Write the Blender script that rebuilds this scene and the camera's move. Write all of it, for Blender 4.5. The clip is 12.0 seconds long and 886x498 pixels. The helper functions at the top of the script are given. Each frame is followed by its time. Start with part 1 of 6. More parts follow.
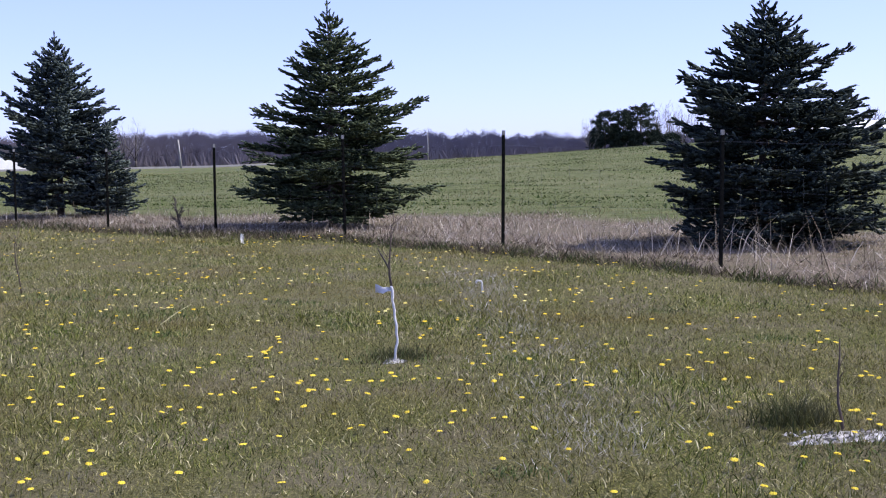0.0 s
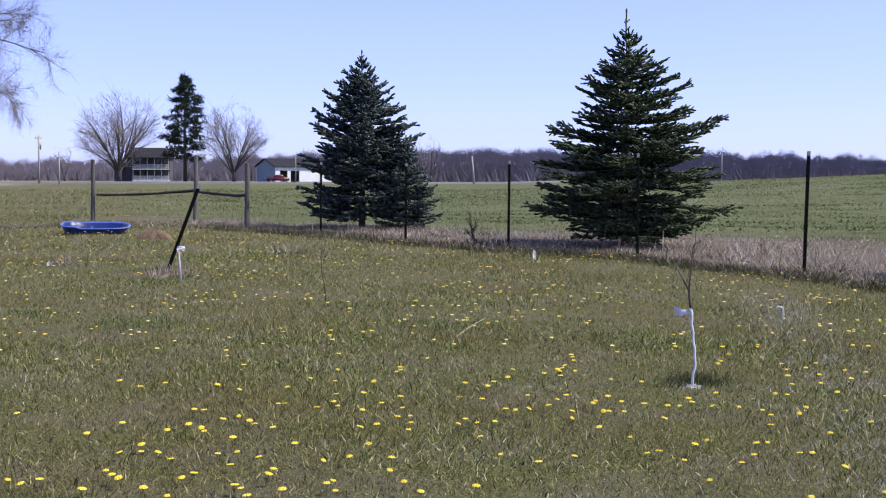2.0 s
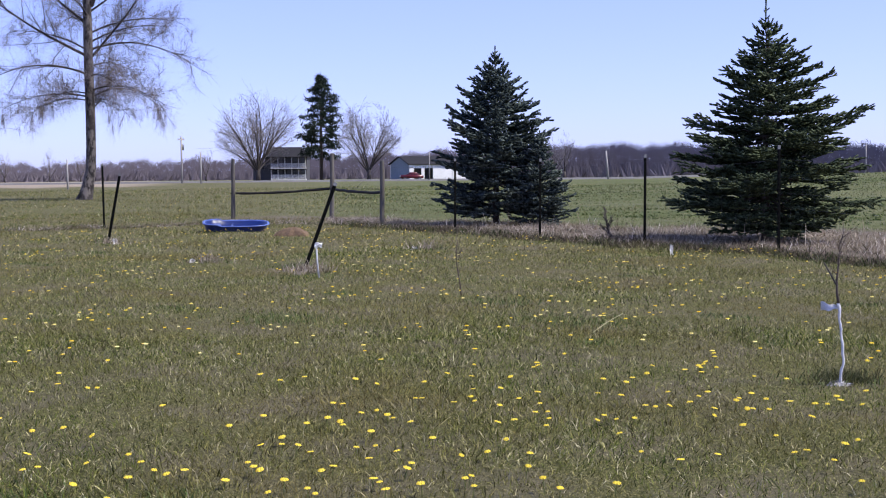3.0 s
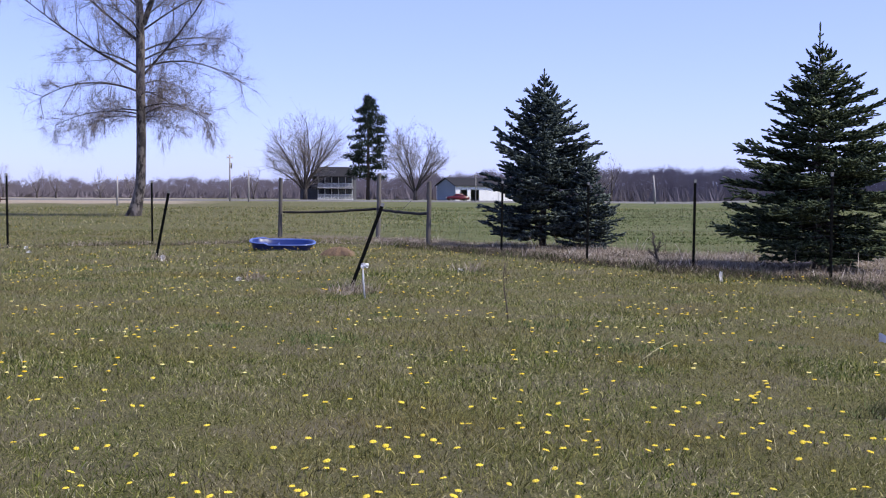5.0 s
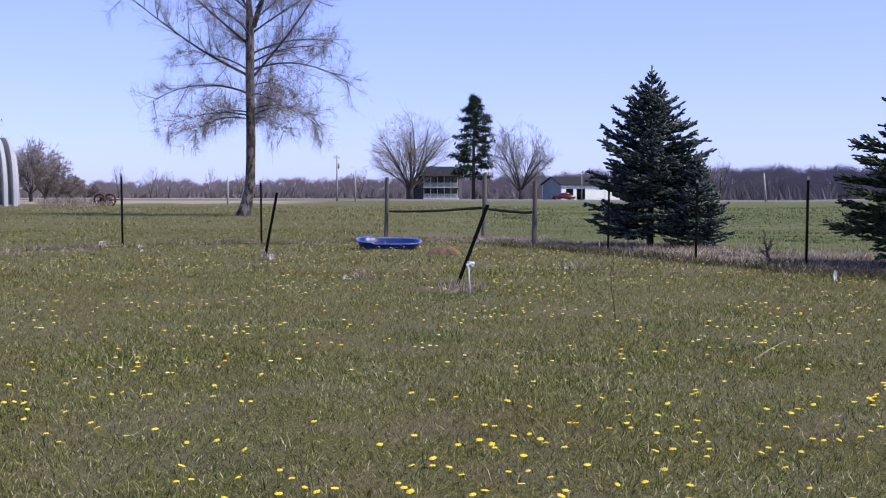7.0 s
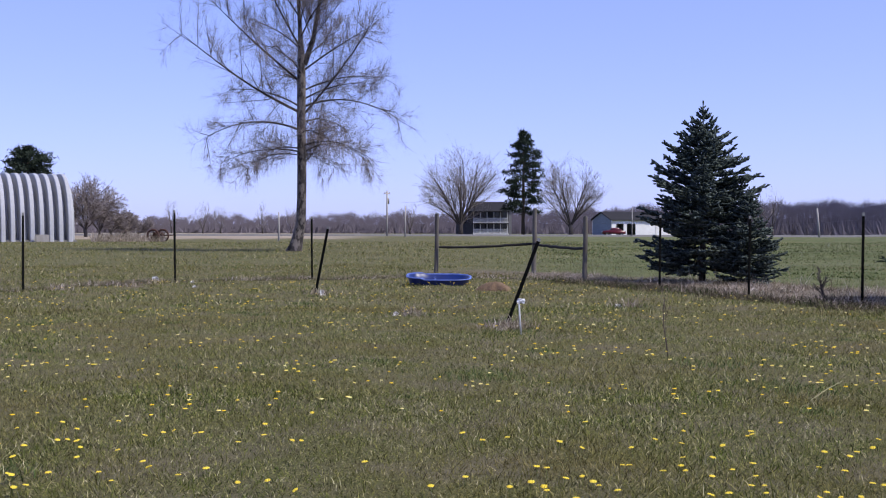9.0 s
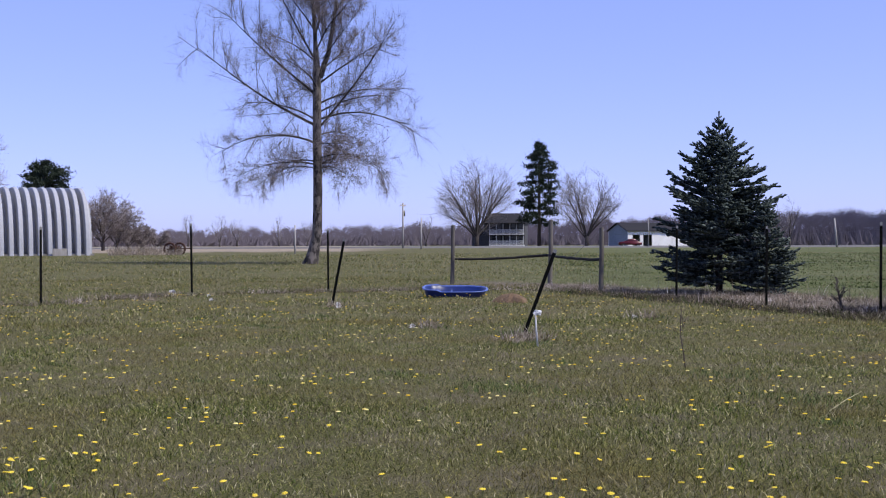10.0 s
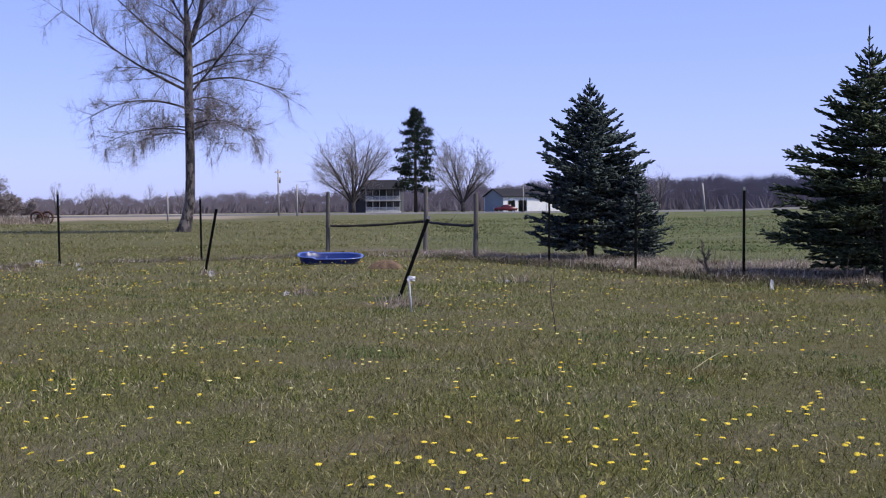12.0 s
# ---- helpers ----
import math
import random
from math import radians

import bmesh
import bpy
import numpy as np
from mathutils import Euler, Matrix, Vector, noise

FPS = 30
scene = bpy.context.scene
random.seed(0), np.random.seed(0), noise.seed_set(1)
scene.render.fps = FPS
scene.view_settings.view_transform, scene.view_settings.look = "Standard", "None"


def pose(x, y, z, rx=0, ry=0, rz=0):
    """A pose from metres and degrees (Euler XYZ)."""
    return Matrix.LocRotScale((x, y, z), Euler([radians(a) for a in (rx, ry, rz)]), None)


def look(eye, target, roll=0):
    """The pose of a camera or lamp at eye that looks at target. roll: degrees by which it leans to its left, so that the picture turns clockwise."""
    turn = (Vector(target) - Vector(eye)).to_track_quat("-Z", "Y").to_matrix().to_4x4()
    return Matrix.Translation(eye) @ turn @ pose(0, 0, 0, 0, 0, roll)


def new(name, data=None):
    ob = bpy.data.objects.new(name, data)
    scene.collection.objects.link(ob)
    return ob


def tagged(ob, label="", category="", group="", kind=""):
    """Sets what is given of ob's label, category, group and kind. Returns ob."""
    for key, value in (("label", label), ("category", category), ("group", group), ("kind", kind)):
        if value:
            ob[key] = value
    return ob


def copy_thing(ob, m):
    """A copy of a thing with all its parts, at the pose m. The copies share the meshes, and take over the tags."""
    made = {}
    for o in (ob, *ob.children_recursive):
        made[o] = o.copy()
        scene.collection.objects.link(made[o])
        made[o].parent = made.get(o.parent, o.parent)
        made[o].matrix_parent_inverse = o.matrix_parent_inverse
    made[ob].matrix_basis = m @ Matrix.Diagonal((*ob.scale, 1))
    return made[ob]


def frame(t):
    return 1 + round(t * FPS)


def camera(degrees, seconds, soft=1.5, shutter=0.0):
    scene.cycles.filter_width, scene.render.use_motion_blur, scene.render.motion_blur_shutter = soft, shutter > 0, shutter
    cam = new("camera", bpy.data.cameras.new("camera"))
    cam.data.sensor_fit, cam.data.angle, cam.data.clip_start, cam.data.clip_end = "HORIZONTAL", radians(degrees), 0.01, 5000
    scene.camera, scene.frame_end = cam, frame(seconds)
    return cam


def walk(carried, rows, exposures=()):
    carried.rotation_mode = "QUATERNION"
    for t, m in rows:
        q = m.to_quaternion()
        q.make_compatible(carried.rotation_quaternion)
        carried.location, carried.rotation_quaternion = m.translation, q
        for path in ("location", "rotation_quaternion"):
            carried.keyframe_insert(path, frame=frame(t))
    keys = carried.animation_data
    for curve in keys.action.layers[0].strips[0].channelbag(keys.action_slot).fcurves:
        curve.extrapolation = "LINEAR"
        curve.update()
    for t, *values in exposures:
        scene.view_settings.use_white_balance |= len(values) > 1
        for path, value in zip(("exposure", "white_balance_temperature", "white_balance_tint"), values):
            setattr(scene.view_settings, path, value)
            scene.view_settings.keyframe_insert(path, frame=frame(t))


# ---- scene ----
cam = camera(39.583, 12.0, soft=1.15)
# seconds, place, turn to the left, pitch, roll
ROWS = (
    (0, 0.149, -0.171, 1.419, 0.000, -4.442, -0.799),
    (0.2, 0.141, -0.166, 1.417, 1.386, -4.897, -0.892),
    (0.5, 0.129, -0.158, 1.414, 4.383, -4.362, -1.031),
    (0.8, 0.119, -0.153, 1.413, 6.718, -4.599, -1.225),
    (1, 0.113, -0.149, 1.412, 8.237, -4.214, -0.621),
    (1.2, 0.105, -0.145, 1.408, 9.488, -4.589, -1.135),
    (1.5, 0.092, -0.139, 1.403, 11.075, -3.604, -1.022),
    (1.7, 0.082, -0.126, 1.407, 12.245, -4.188, -1.117),
    (2, 0.066, -0.106, 1.414, 13.333, -3.542, 0.261),
    (2.2, 0.060, -0.094, 1.408, 15.502, -3.646, -0.768),
    (2.5, 0.051, -0.077, 1.400, 16.968, -3.566, -0.731),
    (2.7, 0.044, -0.069, 1.399, 17.553, -3.474, -0.829),
    (3, 0.034, -0.058, 1.398, 19.553, -3.700, -0.420),
    (3.2, 0.040, -0.043, 1.406, 19.357, -3.946, -0.377),
    (4.8, -0.025, 0.046, 1.405, 21.489, -3.341, 0.420),
    (5, -0.026, 0.025, 1.401, 21.643, -2.699, 0.464),
    (5.2, -0.025, 0.020, 1.400, 21.554, -2.745, 0.429),
    (5.5, -0.023, 0.013, 1.399, 21.806, -2.918, 0.471),
    (5.7, -0.033, 0.024, 1.398, 22.236, -2.643, 0.810),
    (6, -0.048, 0.040, 1.396, 24.363, -3.084, 0.209),
    (6.2, -0.045, 0.052, 1.397, 26.017, -3.327, -0.311),
    (6.5, -0.040, 0.070, 1.399, 27.013, -2.765, -0.543),
    (6.7, -0.044, 0.070, 1.393, 27.001, -2.967, -0.287),
    (7, -0.051, 0.070, 1.385, 26.552, -2.756, 0.231),
    (7.2, -0.049, 0.056, 1.411, 26.065, -2.540, 0.536),
    (8.8, -0.073, 0.078, 1.408, 28.294, -0.874, 0.706),
    (9, -0.073, 0.090, 1.408, 28.866, -1.134, 0.202),
    (9.2, -0.073, 0.094, 1.408, 29.704, -1.193, -0.063),
    (9.5, -0.074, 0.101, 1.409, 29.930, -0.954, -0.028),
    (9.7, -0.074, 0.097, 1.409, 29.708, -0.930, -0.268),
    (10, -0.073, 0.092, 1.408, 29.614, -0.580, -0.110),
    (10.2, -0.076, 0.094, 1.408, 29.747, -0.531, -0.327),
    (10.5, -0.080, 0.097, 1.407, 30.235, -0.747, -0.449),
    (10.7, -0.076, 0.102, 1.407, 30.547, -1.066, -0.321),
    (11, -0.069, 0.110, 1.408, 30.594, -1.758, -1.044),
    (11.2, -0.057, 0.108, 1.405, 29.307, -1.963, -1.115),
    (11.5, -0.039, 0.104, 1.401, 26.508, -2.361, -0.760),
    (11.7, -0.031, 0.097, 1.404, 25.698, -2.295, -0.675),
    (12, -0.020, 0.087, 1.409, 23.903, -2.166, -0.451),
)
walk(cam, [(t, pose(x, y, z, 90 + pitch, 0, yaw) @ pose(0, 0, 0, 0, 0, roll)) for t, x, y, z, yaw, pitch, roll in ROWS],
     [(0, 0.22), (0.7, 0.19), (1.5, 0.13), (3, 0.06), (5, 0.03), (6.5, -0.02), (8.8, -0.17), (10.5, -0.26), (12, -0.26)])

# ---- world, sun ----
SUN_AZ, SUN_EL = 84.0, 53.0  # clockwise from +y, and above the horizon
world = bpy.data.worlds.new("sky")
scene.world = world
world.use_nodes = True
wn = world.node_tree.nodes
sky = wn.new("ShaderNodeTexSky")
sky.sky_type = "NISHITA"
sky.sun_disc = False
sky.sun_elevation, sky.sun_rotation = radians(SUN_EL), radians(SUN_AZ)
sky.air_density, sky.dust_density, sky.ozone_density = 0.8, 1.3, 3.0
sky.altitude = 1200
wn["Background"].inputs["Strength"].default_value = 0.15
tint = wn.new("ShaderNodeMix")
tint.data_type, tint.blend_type = "RGBA", "MULTIPLY"
tint.inputs[0].default_value, tint.inputs[7].default_value = 1.0, (1.97, 2.03, 3.42, 1)
flat = wn.new("ShaderNodeGamma")  # compresses the sky's range, evening it out towards the horizon
flat.inputs[1].default_value = 0.56
world.node_tree.links.new(sky.outputs[0], flat.inputs[0])
world.node_tree.links.new(flat.outputs[0], tint.inputs[6])
world.node_tree.links.new(tint.outputs[2], wn["Background"].inputs[0])
sun = new("sun", bpy.data.lights.new("sun", "SUN"))
sun.data.energy, sun.data.angle, sun.data.color = 5.2, radians(0.5), (1.0, 0.95, 0.86)
_s = (math.sin(radians(SUN_AZ)) * math.cos(radians(SUN_EL)), math.cos(radians(SUN_AZ)) * math.cos(radians(SUN_EL)), math.sin(radians(SUN_EL)))
sun.matrix_world = look((40 * _s[0], 40 * _s[1], 40 * _s[2]), (0, 0, 0))


# ---- materials ----
def ramp(nt, fac, stops):
    r = nt.nodes.new("ShaderNodeValToRGB")
    els = r.color_ramp.elements
    while len(els) < len(stops):
        els.new(0.5)
    for e, (p, c) in zip(els, stops):
        e.position, e.color = p, (*c, 1)
    nt.links.new(fac, r.inputs[0])
    return r.outputs[0]


def tex(nt, scale, detail=4.0, rough=0.6, space="Object", stretch=None):
    co = nt.nodes.new("ShaderNodeTexCoord").outputs[space]
    if stretch:
        mp = nt.nodes.new("ShaderNodeMapping")
        mp.inputs["Scale"].default_value = stretch
        nt.links.new(co, mp.inputs[0])
        co = mp.outputs[0]
    n = nt.nodes.new("ShaderNodeTexNoise")
    n.inputs["Scale"].default_value, n.inputs["Detail"].default_value, n.inputs["Roughness"].default_value = scale, detail, rough
    nt.links.new(co, n.inputs["Vector"])
    return n.outputs["Fac"]


def mixed(nt, fac, a, b, mode="MIX"):
    m = nt.nodes.new("ShaderNodeMix")
    m.data_type, m.blend_type = "RGBA", mode
    for socket, value in ((m.inputs[0], fac), (m.inputs[6], a), (m.inputs[7], b)):
        if hasattr(value, "is_linked"):
            nt.links.new(value, socket)
        elif isinstance(value, tuple):
            socket.default_value = (*value, 1)
        else:
            socket.default_value = value
    return m.outputs[2]


def bare(name):
    m = bpy.data.materials.new(name)
    m.use_nodes = True
    return m, m.node_tree, m.node_tree.nodes["Principled BSDF"]


def surface(name, dark, light, scale=8.0, rough=0.8, metal=0.0, bump=0.3, stretch=None, coarse=0.7, vary=0.25, spec=0.4, edge=(0.3, 0.7)):
    """A worn surface: fine grain between two colours, stains at a larger scale, relief, and some spread from piece to piece."""
    m, nt, b = bare(name)
    fine = tex(nt, scale, 6, 0.65, stretch=stretch)
    big = tex(nt, scale * 0.13, 3, 0.6)
    col = ramp(nt, fine, [(edge[0], dark), (edge[1], light)])
    stain = ramp(nt, big, [(0.35, tuple(c * coarse for c in light)), (0.65, light)])
    col = mixed(nt, 0.35, col, stain)
    rnd = nt.nodes.new("ShaderNodeObjectInfo").outputs["Random"]
    col = mixed(nt, 1.0, col, ramp(nt, rnd, [(0, (1 - vary,) * 3), (1, (1, 1, 1))]), "MULTIPLY")
    nt.links.new(col, b.inputs["Base Color"])
    b.inputs["Roughness"].default_value, b.inputs["Metallic"].default_value = rough, metal
    b.inputs["Specular IOR Level"].default_value = spec
    bp = nt.nodes.new("ShaderNodeBump")
    bp.inputs["Strength"].default_value = bump
    bp.inputs["Distance"].default_value = 0.02
    nt.links.new(fine, bp.inputs["Height"])
    nt.links.new(bp.outputs[0], b.inputs["Normal"])
    return m


def foliage(name, stops, patch=None, patch_scale=0.35, through_light=0.25, rough=0.75, clump=0.0):
    """Blades, needles and twigs: each one takes its own shade; patch tints wider areas; clump darkens at random, for
    gaps that lack real shadow.
    """
    m, nt, b = bare(name)
    rnd = nt.nodes.new("ShaderNodeNewGeometry").outputs["Random Per Island"]
    col = ramp(nt, rnd, stops)
    if patch:
        pos = nt.nodes.new("ShaderNodeNewGeometry").outputs["Position"]
        n = nt.nodes.new("ShaderNodeTexNoise")
        n.inputs["Scale"].default_value, n.inputs["Detail"].default_value = patch_scale, 5
        nt.links.new(pos, n.inputs["Vector"])
        col = mixed(nt, ramp(nt, n.outputs["Fac"], [(0.4, (0, 0, 0)), (0.66, (1, 1, 1))]), col, mixed(nt, 0.7, col, patch))
    # random dark mottle multiplied into the colour, standing in for shade between clumps
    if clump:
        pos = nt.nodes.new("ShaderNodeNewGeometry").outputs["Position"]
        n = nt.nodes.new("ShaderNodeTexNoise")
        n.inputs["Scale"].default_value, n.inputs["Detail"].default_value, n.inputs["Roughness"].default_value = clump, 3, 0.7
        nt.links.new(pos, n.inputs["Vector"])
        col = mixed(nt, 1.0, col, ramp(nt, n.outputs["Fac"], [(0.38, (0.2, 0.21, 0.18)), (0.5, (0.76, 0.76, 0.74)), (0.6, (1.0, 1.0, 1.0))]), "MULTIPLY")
    nt.links.new(col, b.inputs["Base Color"])
    b.inputs["Roughness"].default_value = rough
    b.inputs["Specular IOR Level"].default_value = 0.12
    out = nt.nodes["Material Output"]
    if through_light:
        tr, mx = nt.nodes.new("ShaderNodeBsdfTranslucent"), nt.nodes.new("ShaderNodeMixShader")
        nt.links.new(col, tr.inputs[0])
        mx.inputs[0].default_value = through_light
        nt.links.new(b.outputs[0], mx.inputs[1])
        nt.links.new(tr.outputs[0], mx.inputs[2])
        nt.links.new(mx.outputs[0], out.inputs[0])
    return m


def ground_material():
    """Thatch and soil of the lawn, dry litter of the fence strip, green field and far tan stubble, by the cover on the sheet."""
    m, nt, b = bare("ground_cover")

    def cover(name):
        a = nt.nodes.new("ShaderNodeAttribute")
        a.attribute_name = name
        return a.outputs["Fac"]

    f1, f2, f3 = tex(nt, 22, 6, 0.7), tex(nt, 1.3, 5, 0.6), tex(nt, 0.12, 4, 0.6)
    lawn = ramp(nt, tex(nt, 70, 5, 0.75), [(0.3, (0.016, 0.017, 0.005)), (0.5, (0.085, 0.086, 0.027)), (0.7, (0.36, 0.31, 0.14))])
    lawn = mixed(nt, ramp(nt, f2, [(0.4, (0, 0, 0)), (0.65, (0.7, 0.7, 0.7))]), lawn, (0.15, 0.125, 0.085))
    dry = ramp(nt, f1, [(0.3, (0.07, 0.055, 0.04)), (0.7, (0.29, 0.235, 0.185))])
    dry = mixed(nt, ramp(nt, tex(nt, 2.6, 5, 0.7), [(0.42, (0.75, 0.75, 0.75)), (0.6, (0, 0, 0))]), dry, (0.12, 0.105, 0.065))
    field = ramp(nt, f2, [(0.3, (0.05, 0.064, 0.022)), (0.55, (0.11, 0.125, 0.046)), (0.75, (0.2, 0.18, 0.1))])
    field = mixed(nt, ramp(nt, f3, [(0.42, (0, 0, 0)), (0.6, (0.6, 0.6, 0.6))]), field, (0.15, 0.15, 0.075))
    tan = ramp(nt, f2, [(0.3, (0.24, 0.19, 0.14)), (0.7, (0.36, 0.30, 0.23))])
    col = mixed(nt, cover("dry"), lawn, dry)
    col = mixed(nt, cover("field"), col, field)
    col = mixed(nt, cover("tan"), col, tan)
    nt.links.new(col, b.inputs["Base Color"])
    b.inputs["Roughness"].default_value, b.inputs["Specular IOR Level"].default_value = 0.95, 0.1
    bp = nt.nodes.new("ShaderNodeBump")
    bp.inputs["Strength"].default_value, bp.inputs["Distance"].default_value = 0.8, 0.05
    nt.links.new(f1, bp.inputs["Height"])
    nt.links.new(bp.outputs[0], b.inputs["Normal"])
    return m


M_GROUND = ground_material()
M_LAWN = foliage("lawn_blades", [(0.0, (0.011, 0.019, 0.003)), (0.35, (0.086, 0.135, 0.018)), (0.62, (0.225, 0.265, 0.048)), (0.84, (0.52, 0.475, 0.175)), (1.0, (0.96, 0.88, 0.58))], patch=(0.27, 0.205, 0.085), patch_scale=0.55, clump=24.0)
M_LEAF = foliage("field_leaves", [(0.0, (0.03, 0.05, 0.014)), (0.6, (0.06, 0.095, 0.026)), (1.0, (0.13, 0.17, 0.055))])
M_TUFT = foliage("dark_tufts", [(0.0, (0.018, 0.032, 0.009)), (0.6, (0.05, 0.075, 0.02)), (1.0, (0.17, 0.17, 0.075))], patch=(0.12, 0.1, 0.055), patch_scale=0.9)
M_CLUMP = foliage("green_clumps", [(0.0, (0.03, 0.05, 0.015)), (0.6, (0.1, 0.15, 0.045)), (1.0, (0.26, 0.28, 0.12))])
M_STRAW = foliage("dry_stalks", [(0.0, (0.06, 0.044, 0.034)), (0.35, (0.27, 0.21, 0.165)), (0.75, (0.55, 0.45, 0.36)), (1.0, (0.95, 0.87, 0.76))], patch=(0.13, 0.115, 0.06), patch_scale=1.5, through_light=0.3)
M_DEAD = foliage("bleached_blades", [(0.0, (0.16, 0.145, 0.11)), (0.6, (0.4, 0.37, 0.31)), (1.0, (0.72, 0.69, 0.62))])
M_BRUSH = foliage("dead_brush", [(0.0, (0.018, 0.014, 0.011)), (0.7, (0.085, 0.066, 0.048)), (1.0, (0.32, 0.26, 0.2))])
M_FIELD = foliage("field_blades", [(0.0, (0.045, 0.066, 0.018)), (0.6, (0.118, 0.143, 0.05)), (1.0, (0.3, 0.275, 0.15))], patch=(0.21, 0.185, 0.095), patch_scale=0.2)
# darker copy of the blue needles: deep crown shade is put into the colour
M_DARK_SPRUCE = foliage("dark_spruce_needles", [(0.0, (0.009, 0.014, 0.012)), (0.6, (0.028, 0.039, 0.033)), (1.0, (0.08, 0.1, 0.08))], through_light=0.0)
M_BLUE_SPRUCE = foliage("blue_spruce_needles", [(0.0, (0.018, 0.026, 0.025)), (0.6, (0.052, 0.068, 0.061)), (1.0, (0.13, 0.157, 0.136))], through_light=0.0)
M_SPRUCE = foliage("spruce_needles", [(0.0, (0.018, 0.026, 0.014)), (0.6, (0.052, 0.069, 0.035)), (1.0, (0.12, 0.145, 0.075))], through_light=0.0)
M_FAR_PINE = foliage("pine_needles", [(0.0, (0.012, 0.02, 0.014)), (1.0, (0.042, 0.056, 0.036))], through_light=0.05)
M_BARK = surface("grey_bark", (0.03, 0.025, 0.022), (0.12, 0.10, 0.088), 6, 0.95, bump=0.9, stretch=(1, 1, 0.25))
M_TRUNK = surface("mottled_trunk_bark", (0.01, 0.008, 0.008), (0.2, 0.172, 0.155), 4.2, 0.95, bump=1.0, stretch=(1, 1, 0.5), coarse=0.03, edge=(0.46, 0.54))
M_LIMB = surface("dark_limb_bark", (0.014, 0.011, 0.011), (0.06, 0.05, 0.048), 6, 0.95, bump=0.8)
M_TWIG = foliage("bare_twigs", [(0.0, (0.17, 0.145, 0.14)), (1.0, (0.35, 0.31, 0.295))], through_light=0)
M_DARK_TWIG = foliage("dark_bare_twigs", [(0.0, (0.12, 0.1, 0.1)), (1.0, (0.28, 0.24, 0.235))], through_light=0)
M_BUD = foliage("spring_buds", [(0.0, (0.20, 0.14, 0.10)), (1.0, (0.34, 0.25, 0.18))], through_light=0.2)
M_WOODS = foliage("woods_twigs", [(0.0, (0.155, 0.13, 0.138)), (0.7, (0.215, 0.182, 0.194)), (1.0, (0.25, 0.213, 0.225))], patch=(0.21, 0.178, 0.19), patch_scale=0.05, through_light=0.0, rough=0.95)
M_SPRUCE_BARK = surface("spruce_bark", (0.05, 0.04, 0.032), (0.13, 0.10, 0.08), 12, 0.95, bump=0.8)
M_TPOST = surface("dark_post_paint", (0.003, 0.004, 0.004), (0.009, 0.009, 0.008), 40, 0.8, 0.0, 0.2, spec=0.06)
M_TIP = surface("white_post_tip", (0.14, 0.14, 0.14), (0.25, 0.25, 0.25), 40, 0.6)
M_WIRE = surface("galvanised_wire", (0.12, 0.12, 0.12), (0.22, 0.22, 0.22), 50, 0.45, 0.7, 0.0)
M_POST = surface("weathered_wood", (0.045, 0.038, 0.033), (0.19, 0.17, 0.146), 14, 0.9, bump=0.7, stretch=(1, 1, 0.12))
M_RAIL = surface("dark_rail_wood", (0.008, 0.007, 0.006), (0.035, 0.03, 0.026), 14, 0.9, bump=0.7, stretch=(0.2, 1, 1))
M_POOL = surface("blue_plastic", (0.004, 0.013, 0.1), (0.009, 0.03, 0.18), 7, 0.38, bump=0.05, coarse=0.85)
M_POOL_RIM = surface("lighter_blue_plastic", (0.04, 0.07, 0.26), (0.12, 0.17, 0.42), 9, 0.22, bump=0.05)
M_WRAP = surface("white_tree_wrap", (0.62, 0.6, 0.62), (0.85, 0.84, 0.86), 60, 0.75, bump=0.4)
M_SAPLING = surface("sapling_bark", (0.06, 0.045, 0.04), (0.16, 0.12, 0.1), 40, 0.85, bump=0.4)
M_ASH = surface("pale_mulch", (0.03, 0.024, 0.018), (0.66, 0.63, 0.61), 24, 0.95, bump=1.0, coarse=0.12, edge=(0.42, 0.56))
M_WHITE = surface("white_plastic", (0.66, 0.65, 0.64), (0.85, 0.84, 0.83), 30, 0.6, bump=0.1)
M_DIRT = surface("orange_soil", (0.07, 0.045, 0.028), (0.3, 0.195, 0.115), 20, 0.95, bump=0.9)
M_PETAL = foliage("dandelion_petals", [(0.0, (0.88, 0.57, 0.02)), (0.55, (0.93, 0.7, 0.06)), (1.0, (0.95, 0.84, 0.34))], through_light=0.2)
M_STEM = foliage("dandelion_stem", [(0.0, (0.14, 0.19, 0.06)), (1.0, (0.24, 0.25, 0.1))])
M_STEEL = surface("galvanised_sheet", (0.37, 0.375, 0.4), (0.46, 0.465, 0.49), 3, 0.6, 0.0, 0.05, vary=0.06, spec=0.2)
M_SIDING = surface("white_siding", (0.74, 0.73, 0.71), (0.86, 0.85, 0.83), 3, 0.8, bump=0.1, vary=0.05)
# kept dark: the shade under the house porch is put into this grey
M_GREY_SIDING = surface("grey_siding", (0.05, 0.048, 0.05), (0.10, 0.097, 0.1), 3, 0.85, bump=0.1, vary=0.05)
M_BLUE_SIDING = surface("blue_grey_siding", (0.2, 0.23, 0.26), (0.3, 0.34, 0.38), 3, 0.85, bump=0.1, vary=0.05)
M_SHINGLE = surface("dark_shingles", (0.008, 0.008, 0.009), (0.024, 0.022, 0.024), 4, 0.9, bump=0.3, vary=0.05)
M_PALE_ROOF = surface("white_metal_roof", (0.7, 0.7, 0.72), (0.85, 0.85, 0.87), 2, 0.5, 0.0, 0.05, vary=0.05)
M_GLASS_DARK = surface("window_glass", (0.02, 0.022, 0.026), (0.045, 0.05, 0.055), 3, 0.12, bump=0.0, spec=0.6)
# shade inside the garage put into its floor's colour; also on the front door
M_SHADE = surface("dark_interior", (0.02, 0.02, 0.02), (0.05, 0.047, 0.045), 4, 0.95)
